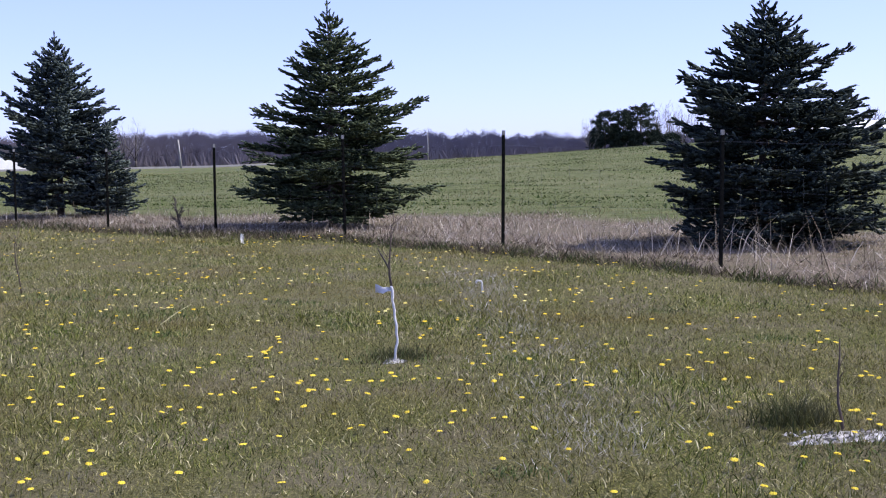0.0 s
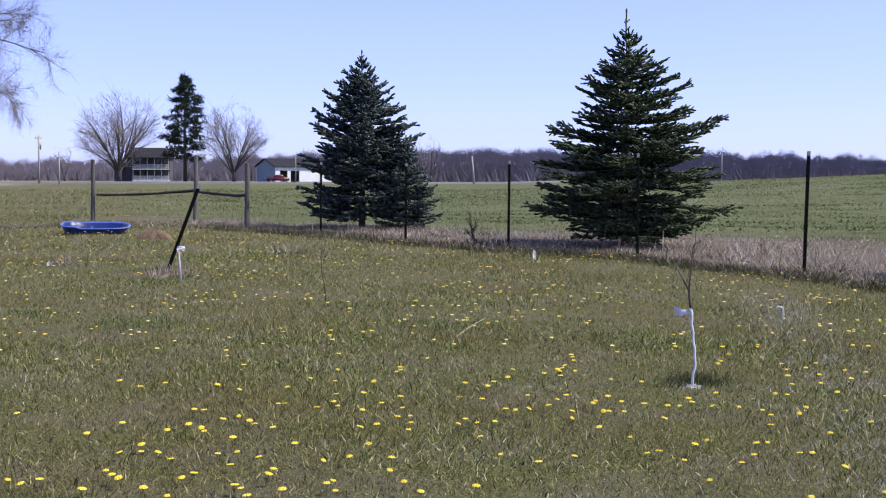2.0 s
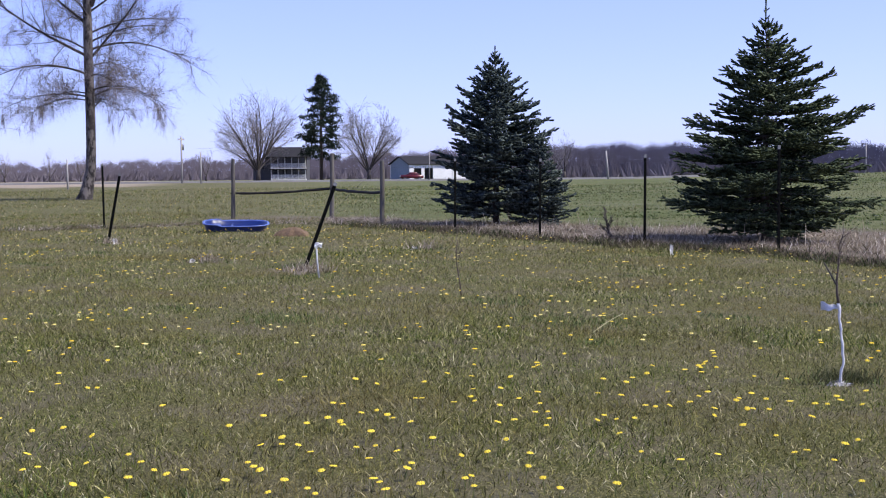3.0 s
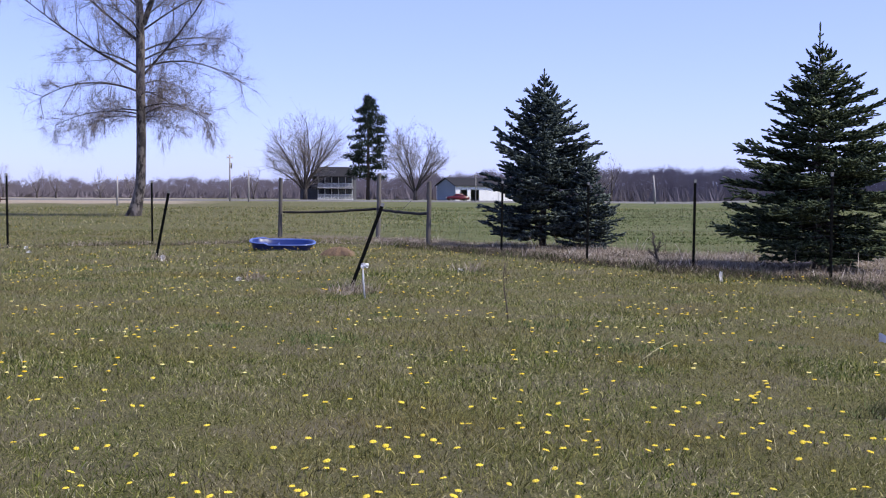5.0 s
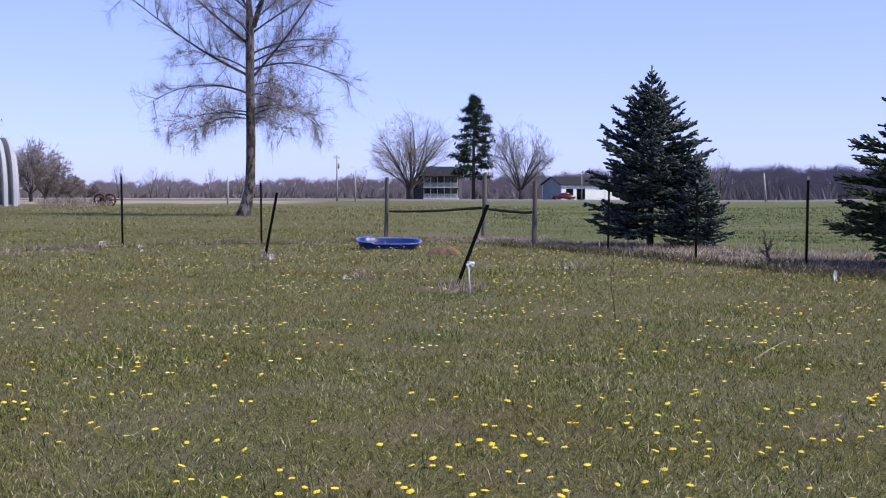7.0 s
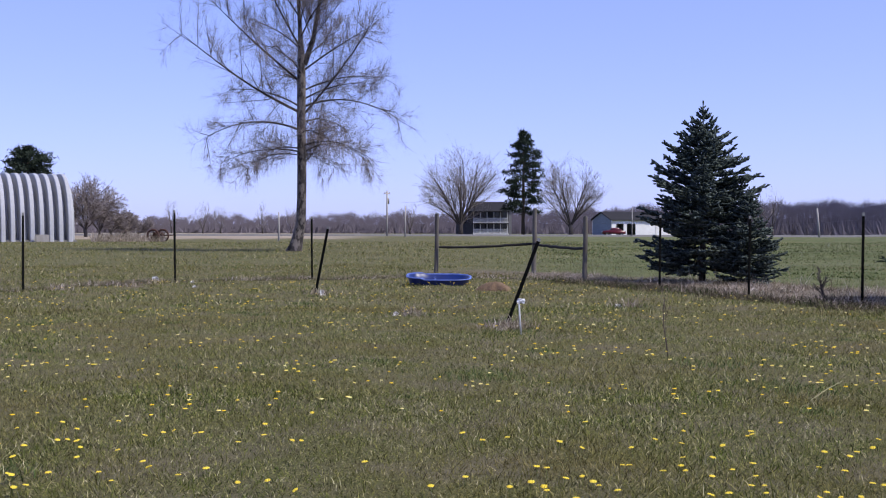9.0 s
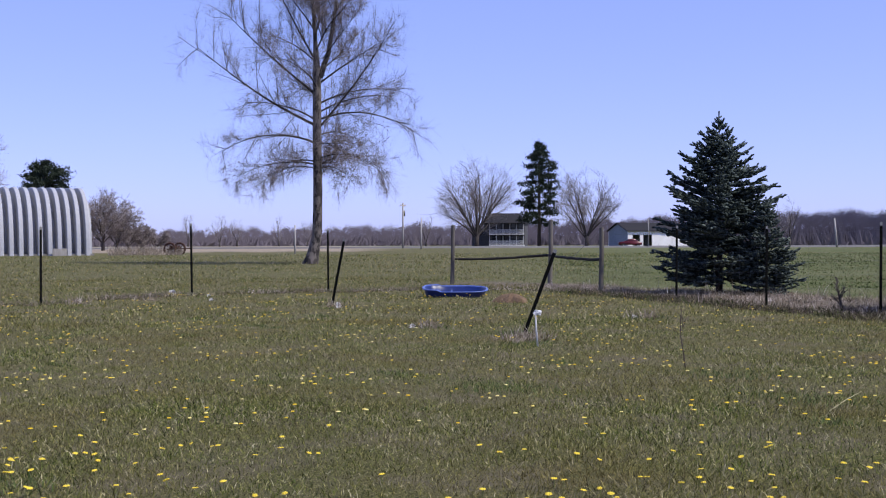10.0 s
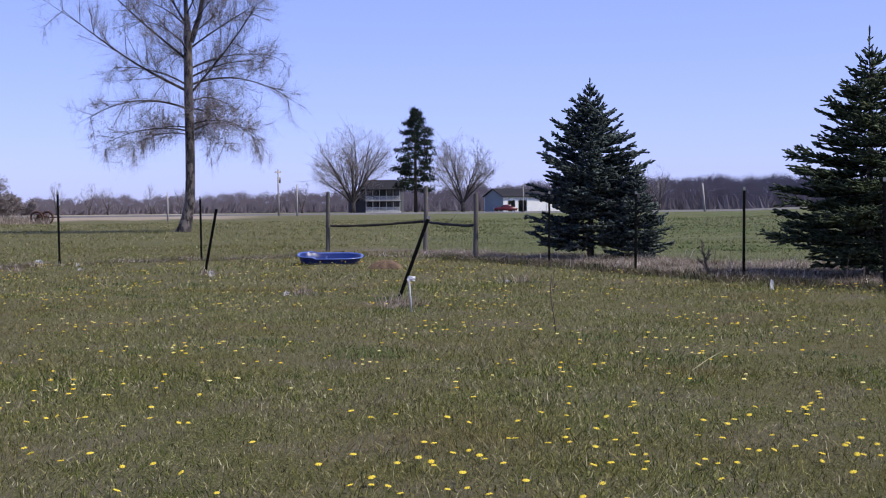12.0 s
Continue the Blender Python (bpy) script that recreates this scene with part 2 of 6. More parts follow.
M_CAR = surface("red_car_paint", (0.07, 0.006, 0.01), (0.11, 0.01, 0.015), 3, 0.28, bump=0.0, vary=0.0)
M_TYRE = surface("tyre_rubber", (0.015, 0.015, 0.015), (0.04, 0.04, 0.04), 20, 0.9)
M_RIM = surface("wheel_metal", (0.35, 0.35, 0.36), (0.6, 0.6, 0.6), 20, 0.35, 0.8)
M_RUST = surface("rusty_iron", (0.03, 0.016, 0.012), (0.11, 0.05, 0.035), 15, 0.9, 0.2, 0.5)
M_POLE = surface("grey_pole_wood", (0.28, 0.255, 0.23), (0.5, 0.47, 0.43), 8, 0.9, bump=0.5, stretch=(1, 1, 0.1))
M_ROAD = surface("road_gravel", (0.17, 0.163, 0.155), (0.28, 0.27, 0.255), 4, 0.95, bump=0.2)


# ---- mesh helpers ----
def fence_y(x):
    return np.interp(x, (-40, -17.9, -14.9, -11.8, -9.36, -6.7, -4.12, -1.56, 1.05, 3.47, 8.5, 20), (33, 32.2, 32.4, 28.7, 27.2, 25.0, 22.95, 21.3, 18.2, 14.5, 7.2, -9))


def smooth(a, b, v):
    u = np.clip((np.asarray(v, float) - a) / (b - a), 0, 1)
    return u * u * (3 - 2 * u)


def ground_z(x, y):
    """Height of the ground: flat lawn, a gentle rise of the field to the right, and a slow fall towards the road."""
    x, y = np.asarray(x, float), np.asarray(y, float)
    d, az = np.hypot(x, y), np.degrees(np.arctan2(-x, y))
    rise = np.interp(az, (-60, -20, -9.6, -5.7, 0, 10, 40), (2.6, 2.5, 1.8, 1.4, 0.95, 0.2, 0.0))
    z = smooth(30, 95, d) * rise - np.clip(d - 120, 0, 400) * 0.0058 * smooth(2, 12, az) - np.clip(d - 100, 0, 100) * 0.011 * (1 - smooth(1, 9, az))
    lump = 0.02 * np.sin(x * 1.3 + 0.7 * np.sin(y * 0.9)) * np.sin(y * 1.1 + 0.5) + 0.012 * np.sin(x * 3.1 + y * 2.3)
    return z + lump * smooth(2, 6, d) * (1 - smooth(40, 60, d))


def gz(x, y):
    return float(ground_z(x, y))


def polar(az, d):
    return (-math.sin(radians(az)) * d, math.cos(radians(az)) * d)


def np_mesh(name, verts, faces, mat, smooth_faces=False):
    """A mesh from arrays; faces is one array of triangles or quads, or a list of tuples."""
    me = bpy.data.meshes.new(name)
    if isinstance(faces, np.ndarray):
        n, k = faces.shape
        me.vertices.add(len(verts))
        me.vertices.foreach_set("co", np.ascontiguousarray(verts, np.float32).ravel())
        me.loops.add(n * k)
        me.loops.foreach_set("vertex_index", np.ascontiguousarray(faces, np.int32).ravel())
        me.polygons.add(n)
        me.polygons.foreach_set("loop_start", np.arange(0, n * k, k, dtype=np.int32))
        me.update(calc_edges=True)
    else:
        me.from_pydata([tuple(v) for v in verts], [], faces)
        me.update()
    if smooth_faces:
        me.polygons.foreach_set("use_smooth", np.ones(len(me.polygons), bool))
    me.materials.append(mat)
    return me


def part(name, data, parent=None, label="", at=None):
    """Links a mesh as one object; under a thing if parent is given."""
    ob = new(name, data)
    if parent is not None:
        ob.parent = parent
    if at is not None:
        ob.matrix_basis = at
    return tagged(ob, label)


def base(name, x, y, z=None, turn=0.0, **tags):
    """An Empty at a thing's foot."""
    ob = new(name)
    ob.empty_display_size = 0.2
    ob.matrix_basis = pose(x, y, gz(x, y) if z is None else z, 0, 0, turn)
    return tagged(ob, **tags)


def tube(points, radii, sides=8, caps=True):
    P = np.asarray(points, float)
    R = np.broadcast_to(np.asarray(radii, float), (len(P),))
    T = np.gradient(P, axis=0)
    T /= np.linalg.norm(T, axis=1, keepdims=True) + 1e-9
    ref = np.array((1.0, 0, 0)) if abs(T[0][2]) > 0.7 else np.array((0, 0, 1.0))
    U = np.cross(T, ref)
    U /= np.linalg.norm(U, axis=1, keepdims=True) + 1e-9
    W = np.cross(T, U)
    a = np.linspace(0, 2 * np.pi, sides, endpoint=False)
    V = (P[:, None] + R[:, None, None] * (U[:, None] * np.cos(a)[None, :, None] + W[:, None] * np.sin(a)[None, :, None])).reshape(-1, 3)
    faces = [(i * sides + j, i * sides + (j + 1) % sides, (i + 1) * sides + (j + 1) % sides, (i + 1) * sides + j) for i in range(len(P) - 1) for j in range(sides)]
    if caps:
        faces += [tuple(range(sides - 1, -1, -1)), tuple(range((len(P) - 1) * sides, len(P) * sides))]
    return V, faces


def joined(pieces):
    V, faces, n = [], [], 0
    for v, f in pieces:
        V.append(np.asarray(v, float))
        faces += [tuple(i + n for i in q) for q in f]
        n += len(v)
    return np.concatenate(V), faces


def block(x0, x1, y0, y1, z0, z1, bevel=0.0):
    bm = bmesh.new()
    bmesh.ops.create_cube(bm, size=1)
    for v in bm.verts:
        v.co = Vector((x0 + (v.co.x + 0.5) * (x1 - x0), y0 + (v.co.y + 0.5) * (y1 - y0), z0 + (v.co.z + 0.5) * (z1 - z0)))
    if bevel:
        bmesh.ops.bevel(bm, geom=list(bm.edges), offset=bevel, segments=2, affect="EDGES")
    bm.verts.index_update()
    out = [tuple(v.co) for v in bm.verts], [tuple(v.index for v in f.verts) for f in bm.faces]
    bm.free()
    return out


def segments_mesh(name, P0, P1, R0, R1, mat, sides=3):
    """Many short tapered rods in one mesh."""
    P0, P1, R0, R1 = (np.asarray(a, float) for a in (P0, P1, R0, R1))
    n = len(P0)
    T = P1 - P0
    T /= np.linalg.norm(T, axis=1, keepdims=True) + 1e-9
    ref = np.where(np.abs(T[:, 2:3]) > 0.8, np.array([[1.0, 0, 0]]), np.array([[0, 0, 1.0]]))
    U = np.cross(T, ref)
    U /= np.linalg.norm(U, axis=1, keepdims=True) + 1e-9
    W = np.cross(T, U)
    rings = []
    for P, R in ((P0, R0), (P1, R1)):
        for j in range(sides):
            a = 2 * np.pi * j / sides
            rings.append(P + R[:, None] * (U * np.cos(a) + W * np.sin(a)))
    V = np.stack(rings, 1).reshape(-1, 3)
    o = np.arange(n)[:, None] * 2 * sides
    quads = np.concatenate([np.concatenate([o + j, o + (j + 1) % sides, o + sides + (j + 1) % sides, o + sides + j], 1) for j in range(sides)])
    return np_mesh(name, V, quads, mat, True)


def blade_mesh(name, P, length, width, lean, mat, rng, bend=0.5, tall=True):
    """Grass blades: tapered, leaning and bent; one triangle each, or three where tall."""
    n = len(P)
    a = rng.uniform(0, 2 * np.pi, n)
    side = np.stack([np.cos(a), np.sin(a), np.zeros(n)], 1) * (width / 2)[:, None]
    b = rng.uniform(0, 2 * np.pi, n)
    out = np.stack([np.cos(b), np.sin(b), np.zeros(n)], 1)
    up = np.array((0, 0, 1.0))
    mid = P + length[:, None] * 0.55 * (up * np.cos(lean)[:, None] + out * np.sin(lean)[:, None])
    lean2 = lean + bend * rng.uniform(0.2, 1.2, n)
    tip = mid + length[:, None] * 0.45 * (up * np.cos(lean2)[:, None] + out * np.sin(lean2)[:, None])
    if not tall:
        V = np.stack([P - side, P + side, tip], 1).reshape(-1, 3)
        return np_mesh(name, V, np.arange(3 * n).reshape(n, 3), mat)
    V = np.stack([P - side, P + side, mid - side * 0.8, mid + side * 0.8, tip], 1).reshape(-1, 3)
    o = np.arange(n)[:, None] * 5
    F = np.concatenate([o + np.array([[0, 1, 3]]), o + np.array([[0, 3, 2]]), o + np.array([[2, 3, 4]])])
    return np_mesh(name, V, F, mat)


# ---- the ground: one sheet to the horizon ----
def build_ground():
    az = np.concatenate([np.arange(-40, 70, 1.0), np.arange(70, 320, 3.0)])
    r = np.concatenate([[0.6], np.geomspace(1.2, 130, 130), np.geomspace(140, 4000, 40)])
    A, R = np.meshgrid(np.radians(az), r)
    X, Y = -np.sin(A) * R, np.cos(A) * R
    V = np.stack([X, Y, ground_z(X, Y)], -1).reshape(-1, 3)
    n, k = len(az), len(r)
    i, j = np.meshgrid(np.arange(k - 1), np.arange(n), indexing="ij")
    a, b = i * n + j, i * n + (j + 1) % n
    F = np.stack([a, b, b + n, a + n], -1).reshape(-1, 4)
    me = np_mesh("ground", np.concatenate([V, [[0, 0, gz(0, 0)]]]), F, M_GROUND, True)
    bm = bmesh.new()
    bm.from_mesh(me)
    bm.verts.ensure_lookup_table()
    for j in range(n):
        bm.faces.new((bm.verts[len(V)], bm.verts[(j + 1) % n], bm.verts[j]))
    bmesh.ops.recalc_face_normals(bm, faces=bm.faces)
    bm.to_mesh(me)
    bm.free()
    co = np.empty(len(me.vertices) * 3, np.float32)
    me.vertices.foreach_get("co", co)
    x, y = co.reshape(-1, 3)[:, 0], co.reshape(-1, 3)[:, 1]
    s = (y - fence_y(x)) * 0.75
    d, azv = np.hypot(x, y), np.degrees(np.arctan2(-x, y))
    left = smooth(-16, -19.5, x)
    ragged = 0.35 * np.sin(x * 1.9) + 0.25 * np.sin(x * 4.3 + y)
    wide = np.interp(x, (-14, -8, -2, 2, 8), (1.2, 3.0, 5.2, 8.2, 9.5))
    dry = smooth(-1.1, -0.4, s + ragged * 0.5) * (1 - smooth(wide - 0.8, wide + 0.8, s + ragged)) * (1 - left)
    field = smooth(wide - 0.8, wide + 0.8, s + ragged)
    field = np.maximum(field, smooth(38, 46, d)) * (1 - 0.8 * smooth(20, 30, azv))
    tan = smooth(112, 122, d + 4 * np.sin(azv * 1.7)) * smooth(31, 35, azv) * (1 - smooth(330, 420, d))
    for name, value in (("dry", dry), ("field", field), ("tan", tan)):
        me.attributes.new(name, "FLOAT", "POINT").data.foreach_set("value", np.asarray(value, np.float32))
    tagged(new("ground", me), "mown spring lawn running into a dry fence strip and green fields", "ground", kind="structure")


build_ground()


def build_road():
    """A narrow gravel road across the far fields."""
    c, u = np.array(polar(20, 178)), np.array((math.cos(radians(20)), math.sin(radians(20))))
    v = np.array((-u[1], u[0]))
    V, F = [], []
    for i, k in enumerate(np.arange(-170, 240, 5.0)):
        for w in (-3.2, -2.9, 2.9, 3.2):
            p = c - u * k + v * w
            V.append((p[0], p[1], gz(*p) + (0.25 if abs(w) < 3 else 0.0)))
        if i:
            F += [(4 * i - 4 + q, 4 * i - 3 + q, 4 * i + 1 + q, 4 * i + q) for q in range(3)]
    tagged(new("road", np_mesh("road", V, F, M_ROAD)), "pale gravel country road across the fields", "road", kind="structure")


build_road()


# ---- grass ----
def scatter(rng, n, az0, az1, r0, r1, power=1.0):
    a = np.radians(rng.uniform(az0, az1, n))
    u = rng.uniform(0, 1, n)
    r = (r0 ** power + u * (r1 ** power - r0 ** power)) ** (1 / power)
    return -np.sin(a) * r, np.cos(a) * r


def patchy(x, y, s):
    return 0.5 + 0.25 * (np.sin(x * 1.7 * s + 1.3 * np.sin(y * 0.8 * s)) + np.sin(y * 2.1 * s + 1.7 * np.sin(x * 0.6 * s + 2)))


def build_grass():
    rng = np.random.default_rng(11)
    for label, n, r0, r1, ln, wd, tall in (
        ("short mown spring grass mixed with dead straw", 105000, 4.3, 10.5, (0.025, 0.075), (0.0032, 0.0058), True),
        ("fine low grass and thatch of the mown lawn", 210000, 4.3, 11.5, (0.014, 0.042), (0.0035, 0.007), False),
        ("mown lawn grass of green and straw blades", 260000, 10, 21, (0.03, 0.08), (0.005, 0.009), False),
        ("mown lawn grass by the fence", 170000, 20, 42, (0.05, 0.11), (0.009, 0.016), False),
    ):
        x, y = scatter(rng, n, -23, 54, r0, r1, 1.5)
        s = (y - fence_y(x)) * 0.75
        keep = (s < -0.3) | ((x < -19) & (np.hypot(x, y) < 42))
        x, y = x[keep], y[keep]
        k = patchy(x, y, 0.9)
        L = rng.uniform(*ln, len(x)) * (0.65 + 0.7 * k) * (0.5 + patchy(x + 0.05 * np.sin(9 * y), y, 26) + 0.25 * patchy(y, x, 11))
        P = np.stack([x, y, ground_z(x, y) - 0.006], 1)
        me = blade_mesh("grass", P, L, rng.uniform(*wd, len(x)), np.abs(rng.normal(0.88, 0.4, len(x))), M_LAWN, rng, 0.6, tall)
        tagged(new("lawn_grass", me), label, "grass", kind="stuff")
    # the lawn round about
    x, y = scatter(rng, 45000, 0, 360, 0.6, 26, 1.6)
    az = np.degrees(np.arctan2(-x, y))
    keep = ((az < -23) | (az > 54) | (np.hypot(x, y) < 4.3)) & (y - fence_y(x) < -1)
    x, y = x[keep], y[keep]
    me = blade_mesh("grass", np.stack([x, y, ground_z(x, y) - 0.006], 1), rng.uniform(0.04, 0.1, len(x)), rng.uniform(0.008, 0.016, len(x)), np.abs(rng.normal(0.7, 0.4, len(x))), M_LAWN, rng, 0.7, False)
    tagged(new("lawn_grass", me), "rough lawn grass round about", "grass", kind="stuff")
    # taller dark clumps in the lawn
    cx, cy = scatter(rng, 46, -22, 56, 5, 27, 1.6)
    fixed = np.array(((-2.55, 10.8, 1.6), (-5.1, 10.1, 1.5), (-9.7, 16.5, 1.2), (-7.6, 20.4, 1.3), (-8.1, 16.2, 1.3), (-7.0, 14.6, 1.0), (-0.2, 8.35, 1.0), (-14.4, 20.6, 0.8), (-3.6, 12.2, 1.5)))
    cx, cy = np.concatenate([cx, fixed[:, 0]]), np.concatenate([cy, fixed[:, 1]])
    size = np.concatenate([rng.uniform(0.3, 0.8, 46), fixed[:, 2]])
    keep = (cy - fence_y(cx)) * 0.75 < -1
    cx, cy, size = cx[keep], cy[keep], size[keep]
    i = np.repeat(np.arange(len(cx)), (size * 260).astype(int))
    x, y = cx[i] + rng.normal(0, 0.22, len(i)) * size[i], cy[i] + rng.normal(0, 0.16, len(i)) * size[i]
    P = np.stack([x, y, ground_z(x, y) - 0.006], 1)
    me = blade_mesh("tufts", P, rng.uniform(0.035, 0.095, len(x)) * (0.6 + 0.4 * size[i]), rng.uniform(0.004, 0.009, len(x)), np.abs(rng.normal(0.7, 0.35, len(x))), M_CLUMP, rng, 0.8)
    tagged(new("grass_tufts", me), "taller dark green clumps in the lawn", "grass", kind="stuff")
    # a faint track of dead grass
    u = rng.uniform(0, 1, 15000)
    x = np.interp(u, (0, 0.5, 1), (1.0, 0.95, 0.45)) + rng.normal(0, 0.26, 15000)
    y = np.interp(u, (0, 0.5, 1), (4.9, 8.2, 14.6)) + rng.normal(0, 0.2, 15000)
    keep = rng.uniform(0, 1, 15000) < patchy(x, y, 2.2) * np.interp(y, (5, 9, 15), (0.5, 0.8, 1.0))
    x, y = x[keep], y[keep]
    me = blade_mesh("dead_grass", np.stack([x, y, ground_z(x, y) - 0.004], 1), rng.uniform(0.04, 0.1, len(x)), rng.uniform(0.003, 0.006, len(x)), np.abs(rng.normal(0.9, 0.3, len(x))), M_DEAD, rng, 0.5, False)
    tagged(new("dead_grass", me), "faint track of bleached dead grass in the lawn", "dry grass", kind="stuff")
    # dry strip along the fence
    x = rng.uniform(-16, 8.5, 135000)
    wide = np.interp(x, (-14, -8, -2, 2, 8), (1.2, 3.0, 5.2, 8.2, 9.5))
    s = -0.95 + rng.uniform(0, 1, len(x)) * (wide + 1.4)
    y = fence_y(x) + s / 0.75
    k = patchy(x, y, 0.8)
    k = k * (0.45 + 1.1 * patchy(x, y, 3.4))
    keep = (rng.uniform(0, 1, len(x)) < 0.3 + 0.8 * k) & (x > -15 + s)
    x, y, s, k = x[keep], y[keep], s[keep], k[keep]
    P = np.stack([x, y, ground_z(x, y) - 0.01], 1)
    L = rng.uniform(0.08, 0.42, len(x)) ** 1.15 * (0.3 + 0.9 * k) * np.interp(x, (-15, -8, 3, 8), (0.8, 0.9, 1.15, 1.2)) * np.interp(s, (-1, 0, 1.5, 3, 7), (0.65, 0.75, 0.75, 0.7, 0.6))
    me = blade_mesh("dry_grass", P, L, rng.uniform(0.007, 0.018, len(x)), np.abs(rng.normal(1.05, 0.5, len(x))), M_STRAW, rng, 0.8, False)
    tagged(new("dry_grass", me), "dry pinkish tan grass and weeds along the fence", "dry grass", kind="stuff")
    # dark green growth at its near edge
    x = rng.uniform(-13, 9, 24000)
    s = rng.normal(-0.75, 0.3, len(x))
    y = fence_y(x) + s / 0.75
    keep = rng.uniform(0, 1, len(x)) < patchy(x * 1.9, y * 1.4, 2.2) ** 2 * 1.4
    x, y = x[keep], y[keep]
    P = np.stack([x, y, ground_z(x, y) - 0.01], 1)
    me = blade_mesh("edge_grass", P, rng.uniform(0.07, 0.22, len(x)), rng.uniform(0.008, 0.017, len(x)), np.abs(rng.normal(0.95, 0.4, len(x))), M_TUFT, rng, 0.8)
    tagged(new("edge_grass", me), "dark green unmown grass at the fence edge", "grass", kind="stuff")
    # brown brush clumps in the strip
    # the three near x 3.6 are added to darken the broad spruce's shadow patch
    cx = np.concatenate([rng.uniform(-12, 8.5, 150), np.array((-0.1, 0.2, -5.0, -4.6, 3.3, 3.6, 3.9, 6.2))])
    cs = np.concatenate([rng.uniform(-1.05, -0.3, 120), rng.uniform(-0.3, 2.2, 30), np.array((-0.6, -0.5, 0.2, 0.3, 3.3, 3.6, 4.1, 0.8))])
    i = np.repeat(np.arange(len(cx)), np.where(np.arange(len(cx)) < 150, 320, 360))
    x = cx[i] + rng.normal(0, 0.26, len(i))
    y = fence_y(x) + (cs[i] + rng.normal(0, 0.14, len(i))) / 0.75
    me = blade_mesh("brush", np.stack([x, y, ground_z(x, y) - 0.01], 1), rng.uniform(0.08, 0.27, len(x)), rng.uniform(0.008, 0.02, len(x)), np.abs(rng.normal(1.15, 0.35, len(x))), M_BRUSH, rng, 0.8, False)
    tagged(new("brown_brush", me), "low dark brown brush in the fence strip", "brush", kind="stuff")
    # tall stalks near the largest spruce
    x = np.concatenate([rng.normal(4.0, 0.45, 60), rng.normal(6.4, 0.8, 50), rng.uniform(-10, 6, 420)])
    y = fence_y(x) + np.concatenate([rng.uniform(0.2, 2.0, 110), rng.uniform(0.1, 5.0, 420)])
    P = np.stack([x, y, ground_z(x, y) - 0.01], 1)
    L = np.concatenate([rng.uniform(0.4, 0.95, 110), rng.uniform(0.22, 0.55, 420)])
    me = blade_mesh("tall_stalks", P, L, rng.uniform(0.006, 0.012, len(x)), np.abs(rng.normal(0.6, 0.3, len(x))), M_STRAW, rng, 0.3)
    tagged(new("tall_stalks", me), "long dead weed stalks beside the fence", "weeds", kind="stuff")
    # the green field behind
    x, y = scatter(rng, 150000, -32, 58, 22, 95, 0.8)
    s = (y - fence_y(x)) * 0.75
    wide = np.interp(x, (-14, -8, -2, 2, 8), (1.2, 3.0, 5.2, 8.2, 9.5))
    keep = (s > wide - 0.5) | (np.hypot(x, y) > 40)
    x, y = x[keep], y[keep]
    d = np.hypot(x, y)
    k = patchy(x, y, 0.45)
    far_lawn = (np.degrees(np.arctan2(-x, y)) + rng.normal(0, 2.5, len(x)) > 25) | (x < -19)
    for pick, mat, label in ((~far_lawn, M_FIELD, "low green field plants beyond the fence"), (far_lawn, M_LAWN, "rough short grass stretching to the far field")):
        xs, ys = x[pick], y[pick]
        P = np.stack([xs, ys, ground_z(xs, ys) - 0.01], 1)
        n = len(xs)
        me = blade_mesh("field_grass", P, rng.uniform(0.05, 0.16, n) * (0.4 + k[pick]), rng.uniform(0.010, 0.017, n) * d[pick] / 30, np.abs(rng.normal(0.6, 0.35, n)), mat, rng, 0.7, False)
        tagged(new("field_grass", me), label, "grass", kind="stuff")
    # leafy clumps in rows across the field
    cx, cy = scatter(rng, 420, -26, 24, 27, 90, 1.2)
    keep = (cy - fence_y(cx)) * 0.75 > 7
    cx, cy = cx[keep], cy[keep]
    i = np.repeat(np.arange(len(cx)), 70)
    x, y = cx[i] + rng.normal(0, 1.0, len(i)), cy[i] + rng.normal(0, 0.4, len(i))
    me = blade_mesh("field_clumps", np.stack([x, y, ground_z(x, y) - 0.01], 1), rng.uniform(0.05, 0.12, len(x)), rng.uniform(0.05, 0.10, len(x)), np.abs(rng.normal(1.0, 0.3, len(x))), M_LEAF, rng, 0.5, False)
    tagged(new("field_clumps", me), "darker green clumps in rows across the field", "grass", kind="stuff")
    # weeds along the fence on the other side
    u = rng.uniform(0, 1, 34000)
    px = np.interp(u, (0, 0.2, 0.45, 0.62, 0.78, 0.9, 1), (-21.5, -20.3, -20.0, -18.2, -16.5, -14.5, -11.5))
    py = np.interp(u, (0, 0.2, 0.45, 0.62, 0.78, 0.9, 1), (12, 18.4, 22.7, 25.8, 28.2, 29.0, 28.4))
    x, y = px + rng.normal(0, 0.14, 34000), py + rng.normal(0, 0.14, 34000)
    keep = rng.uniform(0, 1, 34000) < patchy(x, y, 1.0) ** 1.2
    x, y = x[keep], y[keep]
    half = rng.uniform(0, 1, len(x)) < 0.62
    for pick, mat, label in ((half, M_STRAW, "thin line of dry weeds under the fence"), (~half, M_TUFT, "dark weeds under the fence")):
        xs, ys = x[pick], y[pick]
        me = blade_mesh("fence_weeds", np.stack([xs, ys, ground_z(xs, ys) - 0.01], 1), rng.uniform(0.07, 0.2, len(xs)), rng.uniform(0.008, 0.016, len(xs)), np.abs(rng.normal(0.7, 0.35, len(xs))), mat, rng, 0.7, False)
        tagged(new("fence_weeds", me), label, "weeds", kind="stuff")


build_grass()


